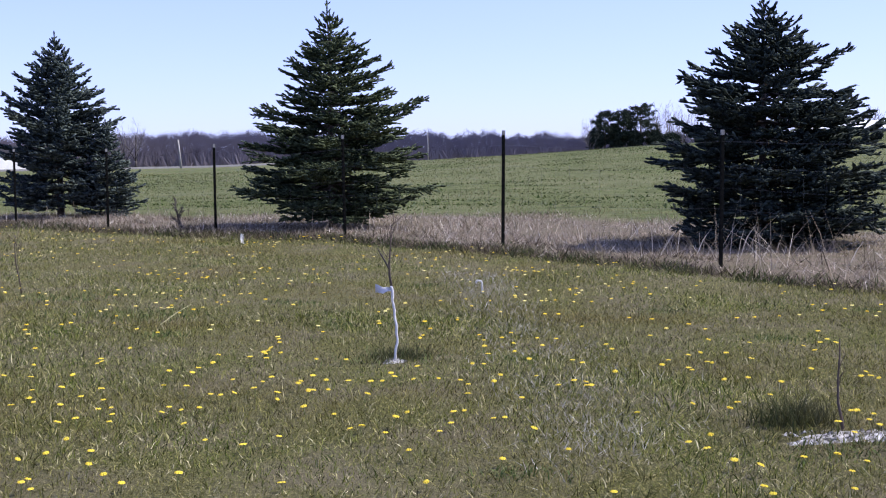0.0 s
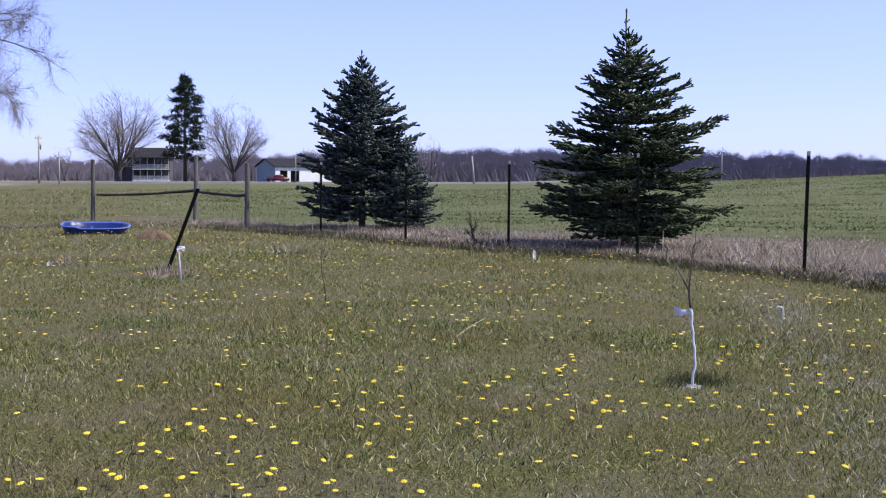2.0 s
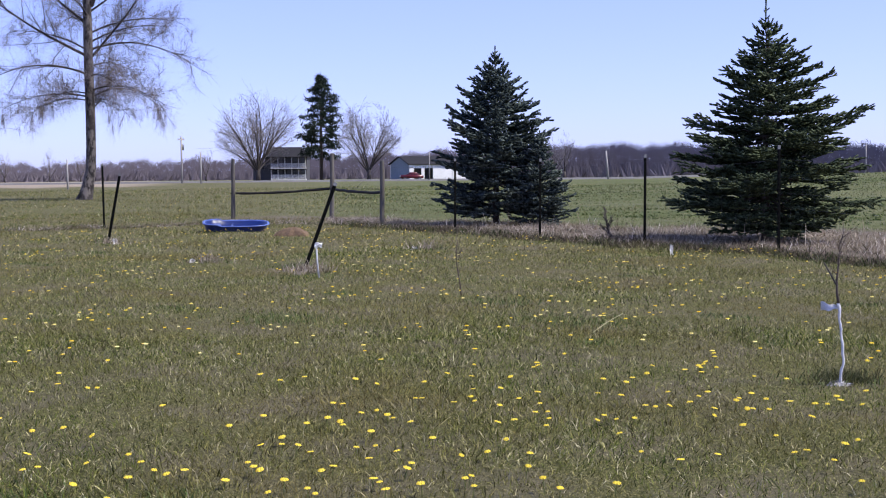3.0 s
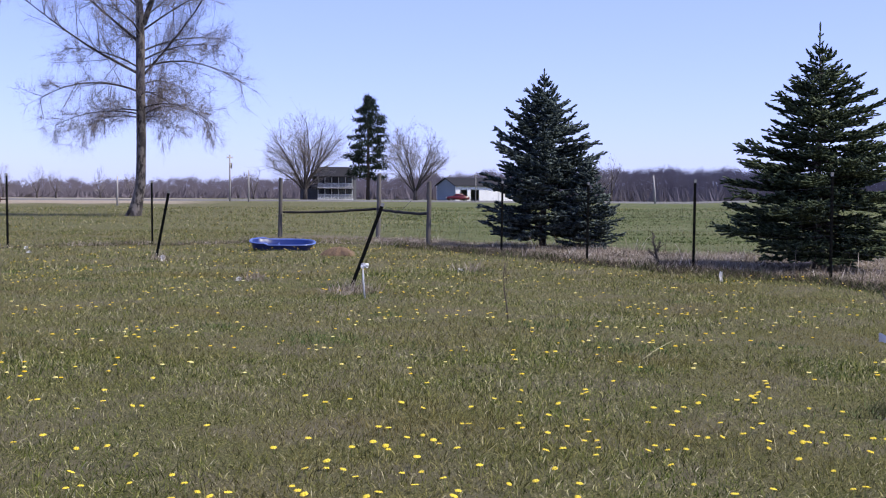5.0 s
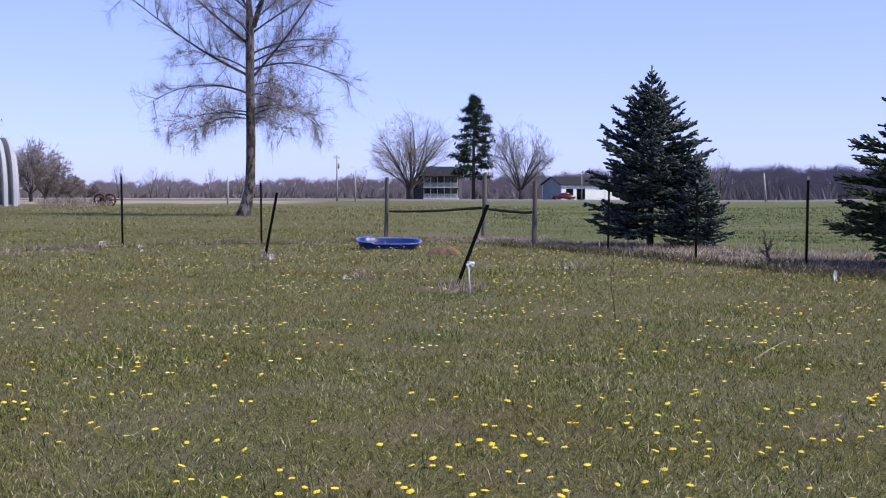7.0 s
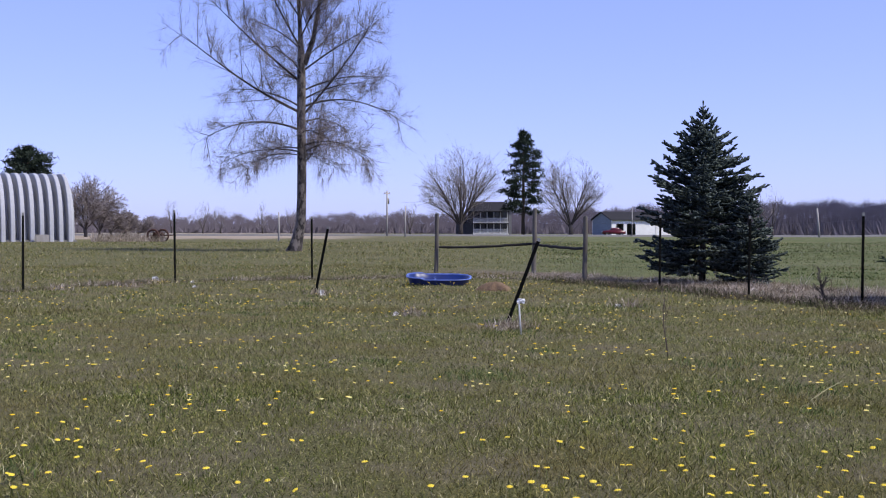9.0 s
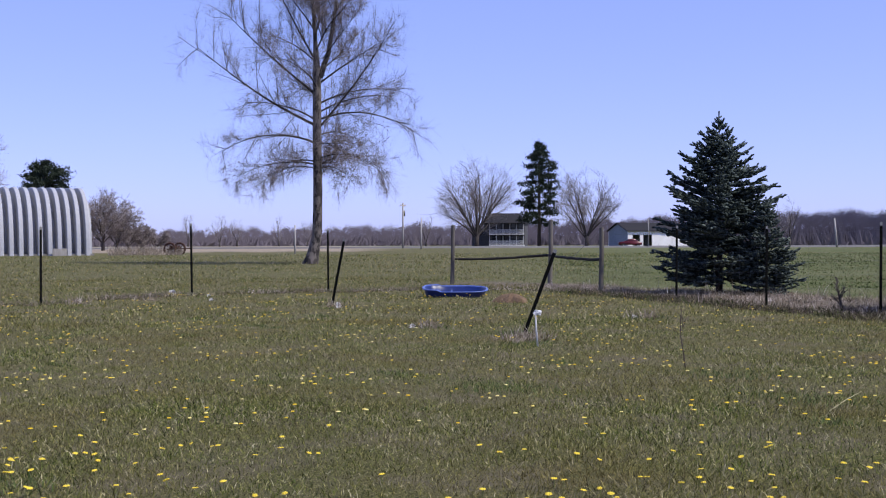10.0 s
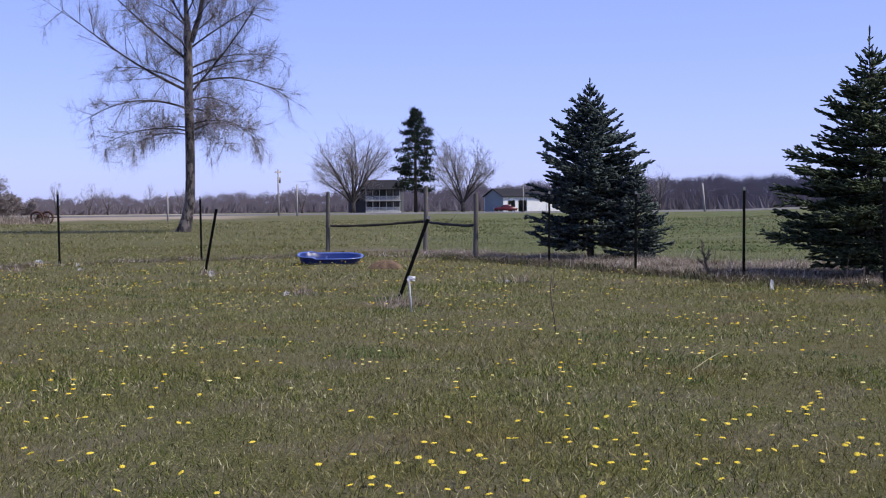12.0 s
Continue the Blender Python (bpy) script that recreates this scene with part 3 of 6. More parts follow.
# ---- fence posts ----
def t_post(length):
    """A steel T-post: flange, web and studs, with a painted tip."""
    post = new("fence_post")
    cut = length - 0.065
    pieces = []
    for z0, z1, bucket in ((-0.05, cut, "shaft"), (cut, length, "tip")):
        pcs = [block(-0.026, 0.026, -0.005, 0.005, z0, z1, 0.0015), block(-0.004, 0.004, 0.005, 0.042, z0, z1, 0.001)]
        if bucket == "shaft":
            for z in np.arange(0.15, cut, 0.09):
                pcs.append(block(-0.011, 0.011, -0.015, -0.004, z, z + 0.025, 0.002))
            V, F = joined(pcs)
            part("shaft", np_mesh("post_shaft", V, F, M_TPOST), post)
        else:
            V, F = joined(pcs)
            part("tip", np_mesh("post_tip", V, F, M_TIP), post, "pale painted tip")
    return post


POSTS = (  # x, y, height, lean to the right, turn
    (3.47, 14.5, 1.64, 0.6, 20), (1.05, 18.22, 1.72, 0.9, 35), (-1.56, 21.3, 1.74, -0.3, 30), (-4.12, 22.95, 1.63, 0.3, 40), (-6.7, 25.0, 1.62, 0.5, 38),
    (-9.36, 27.25, 1.64, 0.4, 42), (-18.1, 25.9, 1.62, -0.6, 70), (-20.0, 22.9, 1.74, -0.8, 80), (-20.2, 18.4, 1.66, 0.2, 85))
first = t_post(1.68)
for i, (x, y, h, lean, turn) in enumerate(POSTS):
    m = pose(x, y, gz(x, y), 0, lean, 0) @ pose(0, 0, 0, 0, 0, turn)
    ob = first if i == 0 else copy_thing(first, m)
    ob.matrix_basis = m @ Matrix.Diagonal((1, 1, h / 1.68, 1))
    tagged(ob, "dark steel T-post with a pale tip in the fence line", "fence post", "fence posts")
for x, y, h, lean, tilt in ((-7.85, 16.15, 1.3, 20.5, -4), (-14.25, 20.5, 1.39, 10.5, -2)):
    ob = copy_thing(first, Matrix())
    ob.matrix_basis = pose(x, y, gz(x, y), 0, 0, 26) @ pose(0, 0, 0, tilt, lean, 0) @ Matrix.Diagonal((1, 1, h / 1.68, 1))
    tagged(ob, "dark steel post leaning steeply over the lawn", "fence post", "leaning posts")


def build_wires():
    """Thin strands strung from post to post."""
    run = [(8.3, 7.5), (3.47, 14.5), (1.05, 18.22), (-1.56, 21.3), (-4.12, 22.95), (-6.7, 25.0), (-9.36, 27.25), (-11.8, 28.68), (-14.9, 32.4)]
    fence = base("wire_fence", *run[0], label="thin galvanised wire strands tied along the T-posts", category="wire fence")
    o = fence.matrix_basis.translation
    for h in (1.5, 1.2, 0.95, 0.7, 0.45, 0.2):
        P = []
        for (xa, ya), (xb, yb) in zip(run, run[1:]):
            for u in np.linspace(0, 1, 7)[: 6 if (xb, yb) != run[-1] else 7]:
                x, y = xa + (xb - xa) * u, ya + (yb - ya) * u
                P.append((x - o.x, y - o.y, gz(x, y) + h - 0.05 * 4 * u * (1 - u) - o.z))
        V, F = tube(P, 0.0013 if h > 1.4 else 0.0007, 4)
        part("wire", np_mesh("wire", V, F, M_WIRE), fence)
    A = []
    for (xa, ya), (xb, yb) in zip(run, run[1:]):
        n = int(math.hypot(xb - xa, yb - ya) / 0.3)
        A += [(xa + (xb - xa) * k / n, ya + (yb - ya) * k / n) for k in range(n)]
    P = np.array([(x - o.x, y - o.y, gz(x, y) + 0.18 - o.z) for x, y in A])
    part("wire_mesh", segments_mesh("wire_mesh", P, P + np.array((0, 0, 1.05)), np.full(len(P), 0.0008), np.full(len(P), 0.0008), M_WIRE, 3), fence)["kind"] = "stuff"


build_wires()


def wooden_post(x, y, h, r, lean):
    rng = np.random.default_rng(int(h * 1000))
    z = np.linspace(-0.05, h, 9)
    P = np.stack([np.cumsum(rng.normal(0, 0.004, 9)), np.cumsum(rng.normal(0, 0.004, 9)), z], 1)
    V, F = tube(P, r * (1.05 - 0.12 * z / h + rng.normal(0, 0.015, 9)), 12)
    V[-12:, 2] += rng.normal(0, 0.012, 12)
    ob = part("wooden_post", np_mesh("wooden_post", V, F, M_POST, False))
    ob.matrix_basis = pose(x, y, gz(x, y), 0, lean, 0)
    return tagged(ob, "weathered grey round wooden corner post", "fence post", "corner posts")


def rail(a, b, r, seed):
    """A rough pole spiked between two posts."""
    rng = np.random.default_rng(seed)
    u = np.linspace(0, 1, 12)[:, None]
    a, b = np.array(a), np.array(b)
    P = (b - a) * u + rng.normal(0, 0.006, (12, 3)) - np.array((0, 0, 0.03)) * 4 * u * (1 - u)
    V, F = tube(P, r * (1 + rng.normal(0, 0.08, 12)), 9)
    ob = part("brace_rail", np_mesh("brace_rail", V, F, M_RAIL))
    ob.matrix_basis = Matrix.Translation(a)
    tagged(ob, "dark weathered wooden rail braced between corner posts", "fence rail", "brace rails")


HA, HB, HC = (-17.9, 32.0), (-14.9, 32.4), (-11.8, 28.68)
wooden_post(*HA, 1.76, 0.058, 0.8)
wooden_post(*HB, 1.86, 0.066, -0.3)
wooden_post(*HC, 1.64, 0.06, 0.4)
rail((HA[0] + 0.1, HA[1], 0.74), (HB[0] - 0.06, HB[1], 0.86), 0.036, 3)
rail((HB[0] + 0.06, HB[1] - 0.06, 0.86), (HC[0] - 0.05, HC[1] + 0.06, 0.83), 0.04, 4)
V, F = tube([(0, 0, 0), (HB[0] - HC[0], HB[1] - HC[1], -1.42)], 0.004, 5)
tagged(part("brace_wire", np_mesh("brace_wire", V, F, M_WIRE), at=pose(HC[0] - 0.06, HC[1] + 0.07, 1.55)), "thin diagonal brace wire between wooden posts", "wire")


# ---- spruces ----
def spindles(A, B, r, rng):
    """Needle-clad shoots: three-sided blunt brushes, with loose needles standing off them."""
    n = len(A)
    D = B - A
    L = np.linalg.norm(D, axis=1, keepdims=True)
    T = D / (L + 1e-9)
    U = np.cross(T, rng.normal(0, 1, (n, 3)))
    U /= np.linalg.norm(U, axis=1, keepdims=True) + 1e-9
    W = np.cross(T, U)
    k = r * rng.uniform(0.75, 1.25, (n, 1))
    rings = []
    for at, size in ((0.0, 0.7), (0.8, 1.0)):
        for j in range(3):
            c, q = math.cos(j * math.pi / 1.5), math.sin(j * math.pi / 1.5)
            rings.append(A + D * at + (U * c + W * q) * k * size)
    V = np.concatenate([np.stack(rings, 1), (B + T * k * 0.8)[:, None]], 1).reshape(-1, 3)
    o = np.arange(n)[:, None] * 7
    F = []
    for j in range(3):
        i = (j + 1) % 3
        F += [o + np.array([[j, i, 3 + i]]), o + np.array([[j, 3 + i, 3 + j]]), o + np.array([[3 + j, 3 + i, 6]])]
    F = np.concatenate(F)
    m = 2
    i = np.repeat(np.arange(n), m)
    rad = rng.normal(0, 1, (n * m, 3))
    rad -= T[i] * (rad * T[i]).sum(1, keepdims=True)
    rad /= np.linalg.norm(rad, axis=1, keepdims=True) + 1e-9
    P = A[i] + D[i] * rng.uniform(0.1, 1.05, (n * m, 1))
    tip = P + (rad * 0.9 + T[i] * 0.7) * k[i] * rng.uniform(1.3, 2.2, (n * m, 1))
    w = np.cross(rad, T[i]) * 0.006
    N = np.stack([P - w, P + w, tip], 1).reshape(-1, 3)
    return np.concatenate([V, N]), np.concatenate([F, np.arange(len(N)).reshape(-1, 3) + len(V)])


def spruce(x, y, height, radius, seed, mat, label, profile, low=0.3, gap=0.3, lop=(0.0, 0.0), shoot=0.02, lead=1.02, lift=0.0, group="spruces along the fence"):
    """A young spruce: tapered trunk, whorls of boughs that carry flat fans of needle-clad shoots."""
    rng = np.random.default_rng(seed)
    tree = base("spruce_tree", x, y, label=label, category="spruce tree", group=group)
    zt = np.linspace(-0.05, height * 0.97, 10)
    wob = np.cumsum(rng.normal(0, 0.008, (10, 2)), 0)
    V, F = tube(np.c_[wob, zt], np.linspace(0.021 * height, 0.008, 10), 9)
    part("trunk", np_mesh("trunk", V, F, M_SPRUCE_BARK, True), tree)
    seg0, seg1, rad0, rad1, tw0, tw1 = [], [], [], [], [], []
    up = np.array((0, 0, 1.0))
    whorls, z = [], low
    while z < height * 0.95:
        f = z / height
        whorls.append((z, 8 if f < 0.5 else 7 if f < 0.8 else 5, 1.0))
        step = gap * np.interp(f, (0, 0.5, 0.9, 1), (1.0, 0.85, 0.5, 0.4)) * rng.uniform(0.85, 1.15)
        if f < 0.86:
            whorls.append((z + step * 0.5, 7 if f < 0.5 else 5, 0.78))
        z += step
    for z, n, share in whorls:
        f = z / height
        a0 = rng.uniform(0, 6.28)
        for j in range(n):
            az = a0 + 6.283 * j / n + rng.normal(0, 0.22)
            el = math.radians(np.interp(f, (0, 0.25, 0.6, 0.85, 1), (-14, -6, 5, 17, 42)) + lift + rng.normal(0, 4.5))
            reach = radius * np.interp(f, *profile)
            reach = radius * np.interp(min(1, f + reach * math.sin(el + 0.07) / height), *profile)
            reach *= share * (rng.uniform(0.72, 0.98) if rng.uniform() < 0.7 else rng.uniform(1.0, 1.13))
            reach = max(0.07, reach * (1 + lop[0] * math.cos(az - lop[1])))
            t = np.linspace(0, 1, 7)
            out = np.array((math.cos(az), math.sin(az), 0))
            rise = t * math.sin(el) - 0.07 * np.sin(t * 2.9) + 0.11 * t ** 3
            P = up * z + out * (reach * t * math.cos(el))[:, None] + up * (reach * rise)[:, None]
            P += rng.normal(0, 0.012, P.shape) * t[:, None]
            r = 0.005 + 0.010 * reach * (1 - t)
            seg0 += list(P[:-1]); seg1 += list(P[1:]); rad0 += list(r[:-1]); rad1 += list(r[1:])
            side = np.array((-math.sin(az), math.cos(az), 0))
            fwd = (P[-1] - P[2]) / (np.linalg.norm(P[-1] - P[2]) + 1e-9)
            m = max(2, int(reach * 0.8 / 0.1))
            for q in range(m):
                s = 0.2 + 0.78 * (q + rng.uniform(0.1, 0.9)) / m
                p = np.array([np.interp(s, t, P[:, c]) for c in range(3)])
                for sg in (-1, 1):
                    L = min(0.45, reach * (0.13 + 0.32 * (1 - s) ** 0.8)) * rng.uniform(0.7, 1.15) + 0.04
                    d = fwd * rng.uniform(0.65, 1.0) + side * sg * rng.uniform(0.55, 0.95) + up * rng.normal(0.0, 0.12)
                    d /= np.linalg.norm(d)
                    k = max(1, int(round(L / 0.12)))
                    for h in range(k):
                        tw0.append(p + d * L * h / k); tw1.append(p + d * L * (h + 1) / k)
                    for h in range(int(L / 0.085)):
                        b = p + d * L * rng.uniform(0.25, 0.95)
                        d2 = d * rng.uniform(0.5, 0.9) + (side * (1 if h % 2 else -1) + fwd * 0.3) * rng.uniform(0.5, 0.9) + up * rng.normal(0.12, 0.3)
                        d2 /= np.linalg.norm(d2)
                        tw0.append(b); tw1.append(b + d2 * rng.uniform(0.06, 0.12))
            for h in range(2, 6):
                tw0.append(P[h]); tw1.append(P[h + 1])
            tw0.append(P[-1]); tw1.append(P[-1] + fwd * rng.uniform(0.05, 0.12) + up * 0.02)
    # leading shoot, with short ones round it
    top = np.array((wob[-1][0], wob[-1][1], height * 0.91))
    peak = np.array((wob[-1][0], wob[-1][1], height * lead))
    for k in range(4):
        tw0.append(top + (peak - top) * k / 4); tw1.append(top + (peak - top) * (k + 1) / 4)
    for k in range(9):
        b = top + (peak - top) * (k / 13)
        tw0.append(b); tw1.append(b + np.array((math.cos(k * 2.4), math.sin(k * 2.4), 0.85)) * (0.13 - 0.008 * k))
    tagged(part("branch_wood", segments_mesh("branches", seg0, seg1, rad0, rad1, M_SPRUCE_BARK, 4), tree), kind="stuff")
    V, F = spindles(np.array(tw0), np.array(tw1), shoot, rng)
    tagged(part("crown", np_mesh("needles", V, F, mat), tree), kind="stuff")


spruce(-9.1, 29.7, 4.36, 1.5, 5, M_BLUE_SPRUCE, "blue-grey young spruce behind the wire fence", ((0, 0.15, 0.36, 0.5, 0.66, 0.86, 0.95, 1), (0.85, 1.0, 0.9, 0.95, 0.8, 0.42, 0.2, 0.06)), 0.38, 0.33, shoot=0.027, lift=6)
spruce(-7.9, 29.4, 2.3, 0.85, 6, M_BLUE_SPRUCE, "small blue-grey spruce growing beside a taller one", ((0, 0.15, 0.5, 0.8, 1), (0.8, 1.0, 0.85, 0.45, 0.08)), 0.15, 0.27, shoot=0.025, lift=6)
spruce(-2.03, 24.3, 4.34, 1.95, 7, M_SPRUCE, "dark green young spruce behind the wire fence", ((0, 0.09, 0.19, 0.31, 0.43, 0.54, 0.64, 0.77, 0.88, 0.95, 1), (0.6, 0.82, 1.0, 0.96, 0.86, 0.8, 0.6, 0.42, 0.24, 0.13, 0.04)), 0.42, 0.29, (0.07, 0.0), lead=1.07)
spruce(5.0, 18.3, 3.7, 1.8, 8, M_DARK_SPRUCE, "broad dark spruce among dry weeds by the fence", ((0, 0.1, 0.23, 0.43, 0.65, 0.77, 0.84, 0.92, 0.97, 1), (0.85, 0.97, 1.0, 0.9, 0.76, 0.54, 0.42, 0.21, 0.09, 0.04)), 0.15, 0.27, (0.05, 0.0), shoot=0.021, lift=-2)


# ---- bare trees ----
def grow(rng, out, p, d, length, r, depth, droop, kids, spread, thin=0.6, floor=0.006):
    """One limb as short rods, with smaller ones off it; out collects start, end, radii and depth."""
    n = (2, 3, 4, 6, 6)[depth]
    d = d / (np.linalg.norm(d) + 1e-9)
    for i in range(n):
        d = d + rng.normal(0, 0.055 + 0.02 * (depth > 1), 3) + np.array((0, 0, droop * (0.4 + 0.25 * i)))
        d /= np.linalg.norm(d)
        q = p + d * length / n
        ra, rb = max(floor, r * (1 - 0.75 * i / n)), max(floor, r * (1 - 0.75 * (i + 1) / n))
        out.append((p, q, ra, rb, depth))
        if depth > 0 and i >= (1 if depth > 2 else 0):
            for _ in range(kids[depth]):
                side = rng.normal(0, 1, 3)
                side -= d * (side @ d)
                side /= np.linalg.norm(side) + 1e-9
                nd = d * rng.uniform(0.65, 1.0) + side * spread * rng.uniform(0.6, 1.1)
                grow(rng, out, p + (q - p) * rng.uniform(0.2, 1), nd, length * rng.uniform(0.42, 0.66) * (1 - 0.3 * i / n), max(floor, rb * thin), depth - 1, droop, kids, spread, thin, floor)
        p = q


def within(out, z0, half, up):
    """Keeps the rods that lie inside a rounded crown."""
    return [o for o in out if o[4] > 1 or (o[1][0] / half) ** 2 + (o[1][1] / half) ** 2 + ((o[1][2] - z0) / up) ** 2 < 1]


def limbs_to_parts(tree, out, bud=0.0, rng=None, twig_mat=None, wood=None):
    """The heavy wood and the fine twigs of a tree as two parts, and its buds as a third."""
    fine = [o for o in out if o[4] == 0]
    if fine:
        P, Q = np.array([o[0] for o in fine]), np.array([o[1] for o in fine])
        r = np.random.default_rng(len(fine))
        w = np.cross(Q - P, r.normal(0, 1, P.shape))
        w *= (np.array([o[2] for o in fine]) / (np.linalg.norm(w, axis=1) + 1e-9))[:, None] * 1.15
        V = np.stack([P - w, P + w, Q + (Q - P) * 0.25], 1).reshape(-1, 3)
        part("twig_spray", np_mesh("twig_spray", V, np.arange(len(V)).reshape(-1, 3), twig_mat or M_TWIG), tree)["kind"] = "stuff"
    for name, keep, mat, sides in (("limb_wood", [o for o in out if o[4] >= 2], wood or M_BARK, 5), ("twig_growth", [o for o in out if o[4] == 1], twig_mat or M_TWIG, 3)):
        if keep:
            part(name, segments_mesh(name, [o[0] for o in keep], [o[1] for o in keep], [o[2] for o in keep], [o[3] for o in keep], mat, sides), tree)["kind"] = "stuff"
    if bud:
        ends = np.array([o[1] for o in out if o[4] == 0])
        i = np.arange(0, len(ends), 2)
        P = ends[i] + rng.normal(0, bud * 1.5, (len(i), 3))
        a, b = rng.normal(0, bud, (len(i), 3)), rng.normal(0, bud, (len(i), 3))
        V = np.stack([P, P + a, P + b], 1).reshape(-1, 3)
        part("bud_growth", np_mesh("buds", V, np.arange(len(V)).reshape(-1, 3), M_BUD), tree)["kind"] = "stuff"


def limb(rng, out, p, phi, el0, el1, length, r, depth):
    """A limb that turns evenly from one slope to another; finer wood leaves it at every step."""
    n = (1, 3, 5, 10)[depth]
    thin = (0.0032, 0.0036, 0.006, 0.012)[depth]
    for i in range(n):
        e = math.radians(el0 + (el1 - el0) * (i + 0.5) / n)
        phi += rng.normal(0, 0.1)
        d = np.array((math.cos(phi) * math.cos(e), math.sin(phi) * math.cos(e), math.sin(e)))
        q = p + d * length / n
        out.append((p, q, max(thin, r * (1 - 0.85 * i / n)), max(thin, r * (1 - 0.85 * (i + 1) / n)), depth))
        if depth and not (depth == 3 and i < 1):
            for k in range((0, int(rng.integers(2, 6)), 1 + (i + 1) % 2, 2)[depth]):
                s = (i + rng.uniform(0, 1)) / n
                turn = (1 if (i + k) % 2 else -1) * rng.uniform(0.3, 1.3)
                child = length * rng.uniform(0.26, 0.5) * (1.12 - 0.55 * s) if depth > 1 else rng.uniform(0.3, 0.85)
                slope = math.degrees(e) + rng.normal(6, 34)
                limb(rng, out, p + (q - p) * rng.uniform(0, 1), phi + turn, slope, slope - rng.uniform(-14, 20), child, r * 0.26, depth - 1)
        p = q


def big_tree(x, y):
    """A tall bare tree: a straight bole that forks high up, limbs rising on one side and drooping low down."""
    rng = np.random.default_rng(23)
    tree = base("bare_tree", x, y, turn=35.4, label="tall bare deciduous tree with fine drooping twigs on the lawn edge", category="bare tree")
    zz = np.array((-0.2, 0.0, 0.25, 0.7, 1.5, 2.6, 4.0, 5.5, 7.0, 8.5, 10.0, 11.5, 13.5, 15.5, 17.5))
    P = np.c_[np.interp(zz, (0, 0.7, 1.6, 4, 10, 18), (-0.42, -0.25, -0.08, 0.0, -0.05, -0.4)), np.zeros(15), zz] + np.c_[rng.normal(0, 0.03, (15, 2)), np.zeros(15)]
    R = np.interp(zz, (-0.2, 0, 0.4, 1.5, 4, 8, 10, 11, 17.5), (0.46, 0.4, 0.3, 0.25, 0.235, 0.215, 0.19, 0.11, 0.02))
    V, F = tube(P, R, 14)
    V += rng.normal(0, 0.015, V.shape)
    fork = np.array((0.1, 0.0, 9.6))
    V2, F2 = tube([fork, fork + (0.45, 0.05, 1.3), fork + (0.8, 0.1, 3.4), fork + (1.1, 0.0, 6.5)], [0.16, 0.13, 0.09, 0.02], 10)
    V, F = joined([(V, F), (V2, F2)])
    part("trunk", np_mesh("trunk", V, F, M_TRUNK, True), tree)
    out = []
    foot = lambda z: np.array([np.interp(z, zz, P[:, c]) for c in range(3)])
    # height, way round (0: to one side, 90: away), slopes, length, thickness
    for z, phi, e0, e1, L, r in (
        (7.1, 183, 24, 40, 6.6, 0.095), (8.7, 174, 38, 46, 6.2, 0.085), (6.2, 190, 22, -36, 4.9, 0.075), (5.1, 172, 14, -30, 4.0, 0.055), (5.0, 8, 40, -52, 3.6, 0.055),
        (6.9, 352, 48, 58, 5.6, 0.085), (7.4, 6, 24, -34, 5.0, 0.075), (9.2, 350, 38, 30, 4.4, 0.065), (8.2, 15, 30, -8, 4.4, 0.065), (10.4, 180, 60, 66, 5.5, 0.07),
        (4.4, 30, 44, 62, 1.6, 0.05), (4.9, 215, 12, -40, 3.4, 0.045), (5.4, 320, 16, -38, 4.4, 0.05)):
        limb(rng, out, foot(z), radians(phi), e0, e1, L * 1.1, r * 0.85, 3)
    for k in range(19):
        f = (k + rng.uniform(-0.3, 0.3)) / 19
        z = 4.8 + 11.6 * f
        e0 = np.interp(f, (0, 0.3, 0.6, 1), (20, 34, 46, 66)) + rng.normal(0, 6)
        L = np.interp(f, (0, 0.15, 0.4, 0.7, 1), (3.3, 4.4, 4.8, 4.0, 2.2)) * rng.uniform(0.8, 1.1)
        limb(rng, out, foot(z), k * 2.4 + rng.normal(0, 0.3), e0, e0 - np.interp(f, (0, 0.4, 0.8), (58, 26, 6)), L, np.interp(f, (0, 0.3, 1), (0.045, 0.055, 0.03)), 3)
    for u in np.linspace(0.15, 1, 9):
        p = fork + np.array((1.0 * u, 0, 6.4 * u))
        limb(rng, out, p, u * 40, 52, 50, 3.4 - 1.6 * u, 0.035, 3)
    limbs_to_parts(tree, out, 0.012, rng, M_DARK_TWIG, M_LIMB)


def vase_tree(x, y, height, spread, seed, stems, label, dense=3, floor=0.02, bud=0.0, depth=3):
    """A far bare tree with several stems fanning up from a short bole."""
    rng = np.random.default_rng(seed)
    tree = base("bare_tree", x, y, label=label, category="bare tree")
    bole = height * 0.12
    V, F = tube([(0, 0, -0.2), (0, 0, bole * 0.5), (0, 0, bole * 1.1)], [height * 0.032, height * 0.027, height * 0.024], 10)
    part("trunk", np_mesh("trunk", V, F, M_BARK, True), tree)
    out = []
    for k in range(stems):
        az = 6.283 * k / stems + rng.normal(0, 0.3)
        w = rng.uniform(0.25, 1.0)
        d = np.array((math.cos(az) * w * spread / height, math.sin(az) * w * spread / height, 0.85))
        grow(rng, out, np.array((0, 0, bole * rng.uniform(0.7, 1.1))), d, height * (0.86 - 0.3 * w) * rng.uniform(0.9, 1.05), height * 0.011, depth, -0.012, (0, dense, 2, 2), 0.62, 0.5, floor)
    limbs_to_parts(tree, within(out, height * 0.52, spread * 0.55, height * 0.54), bud, rng)


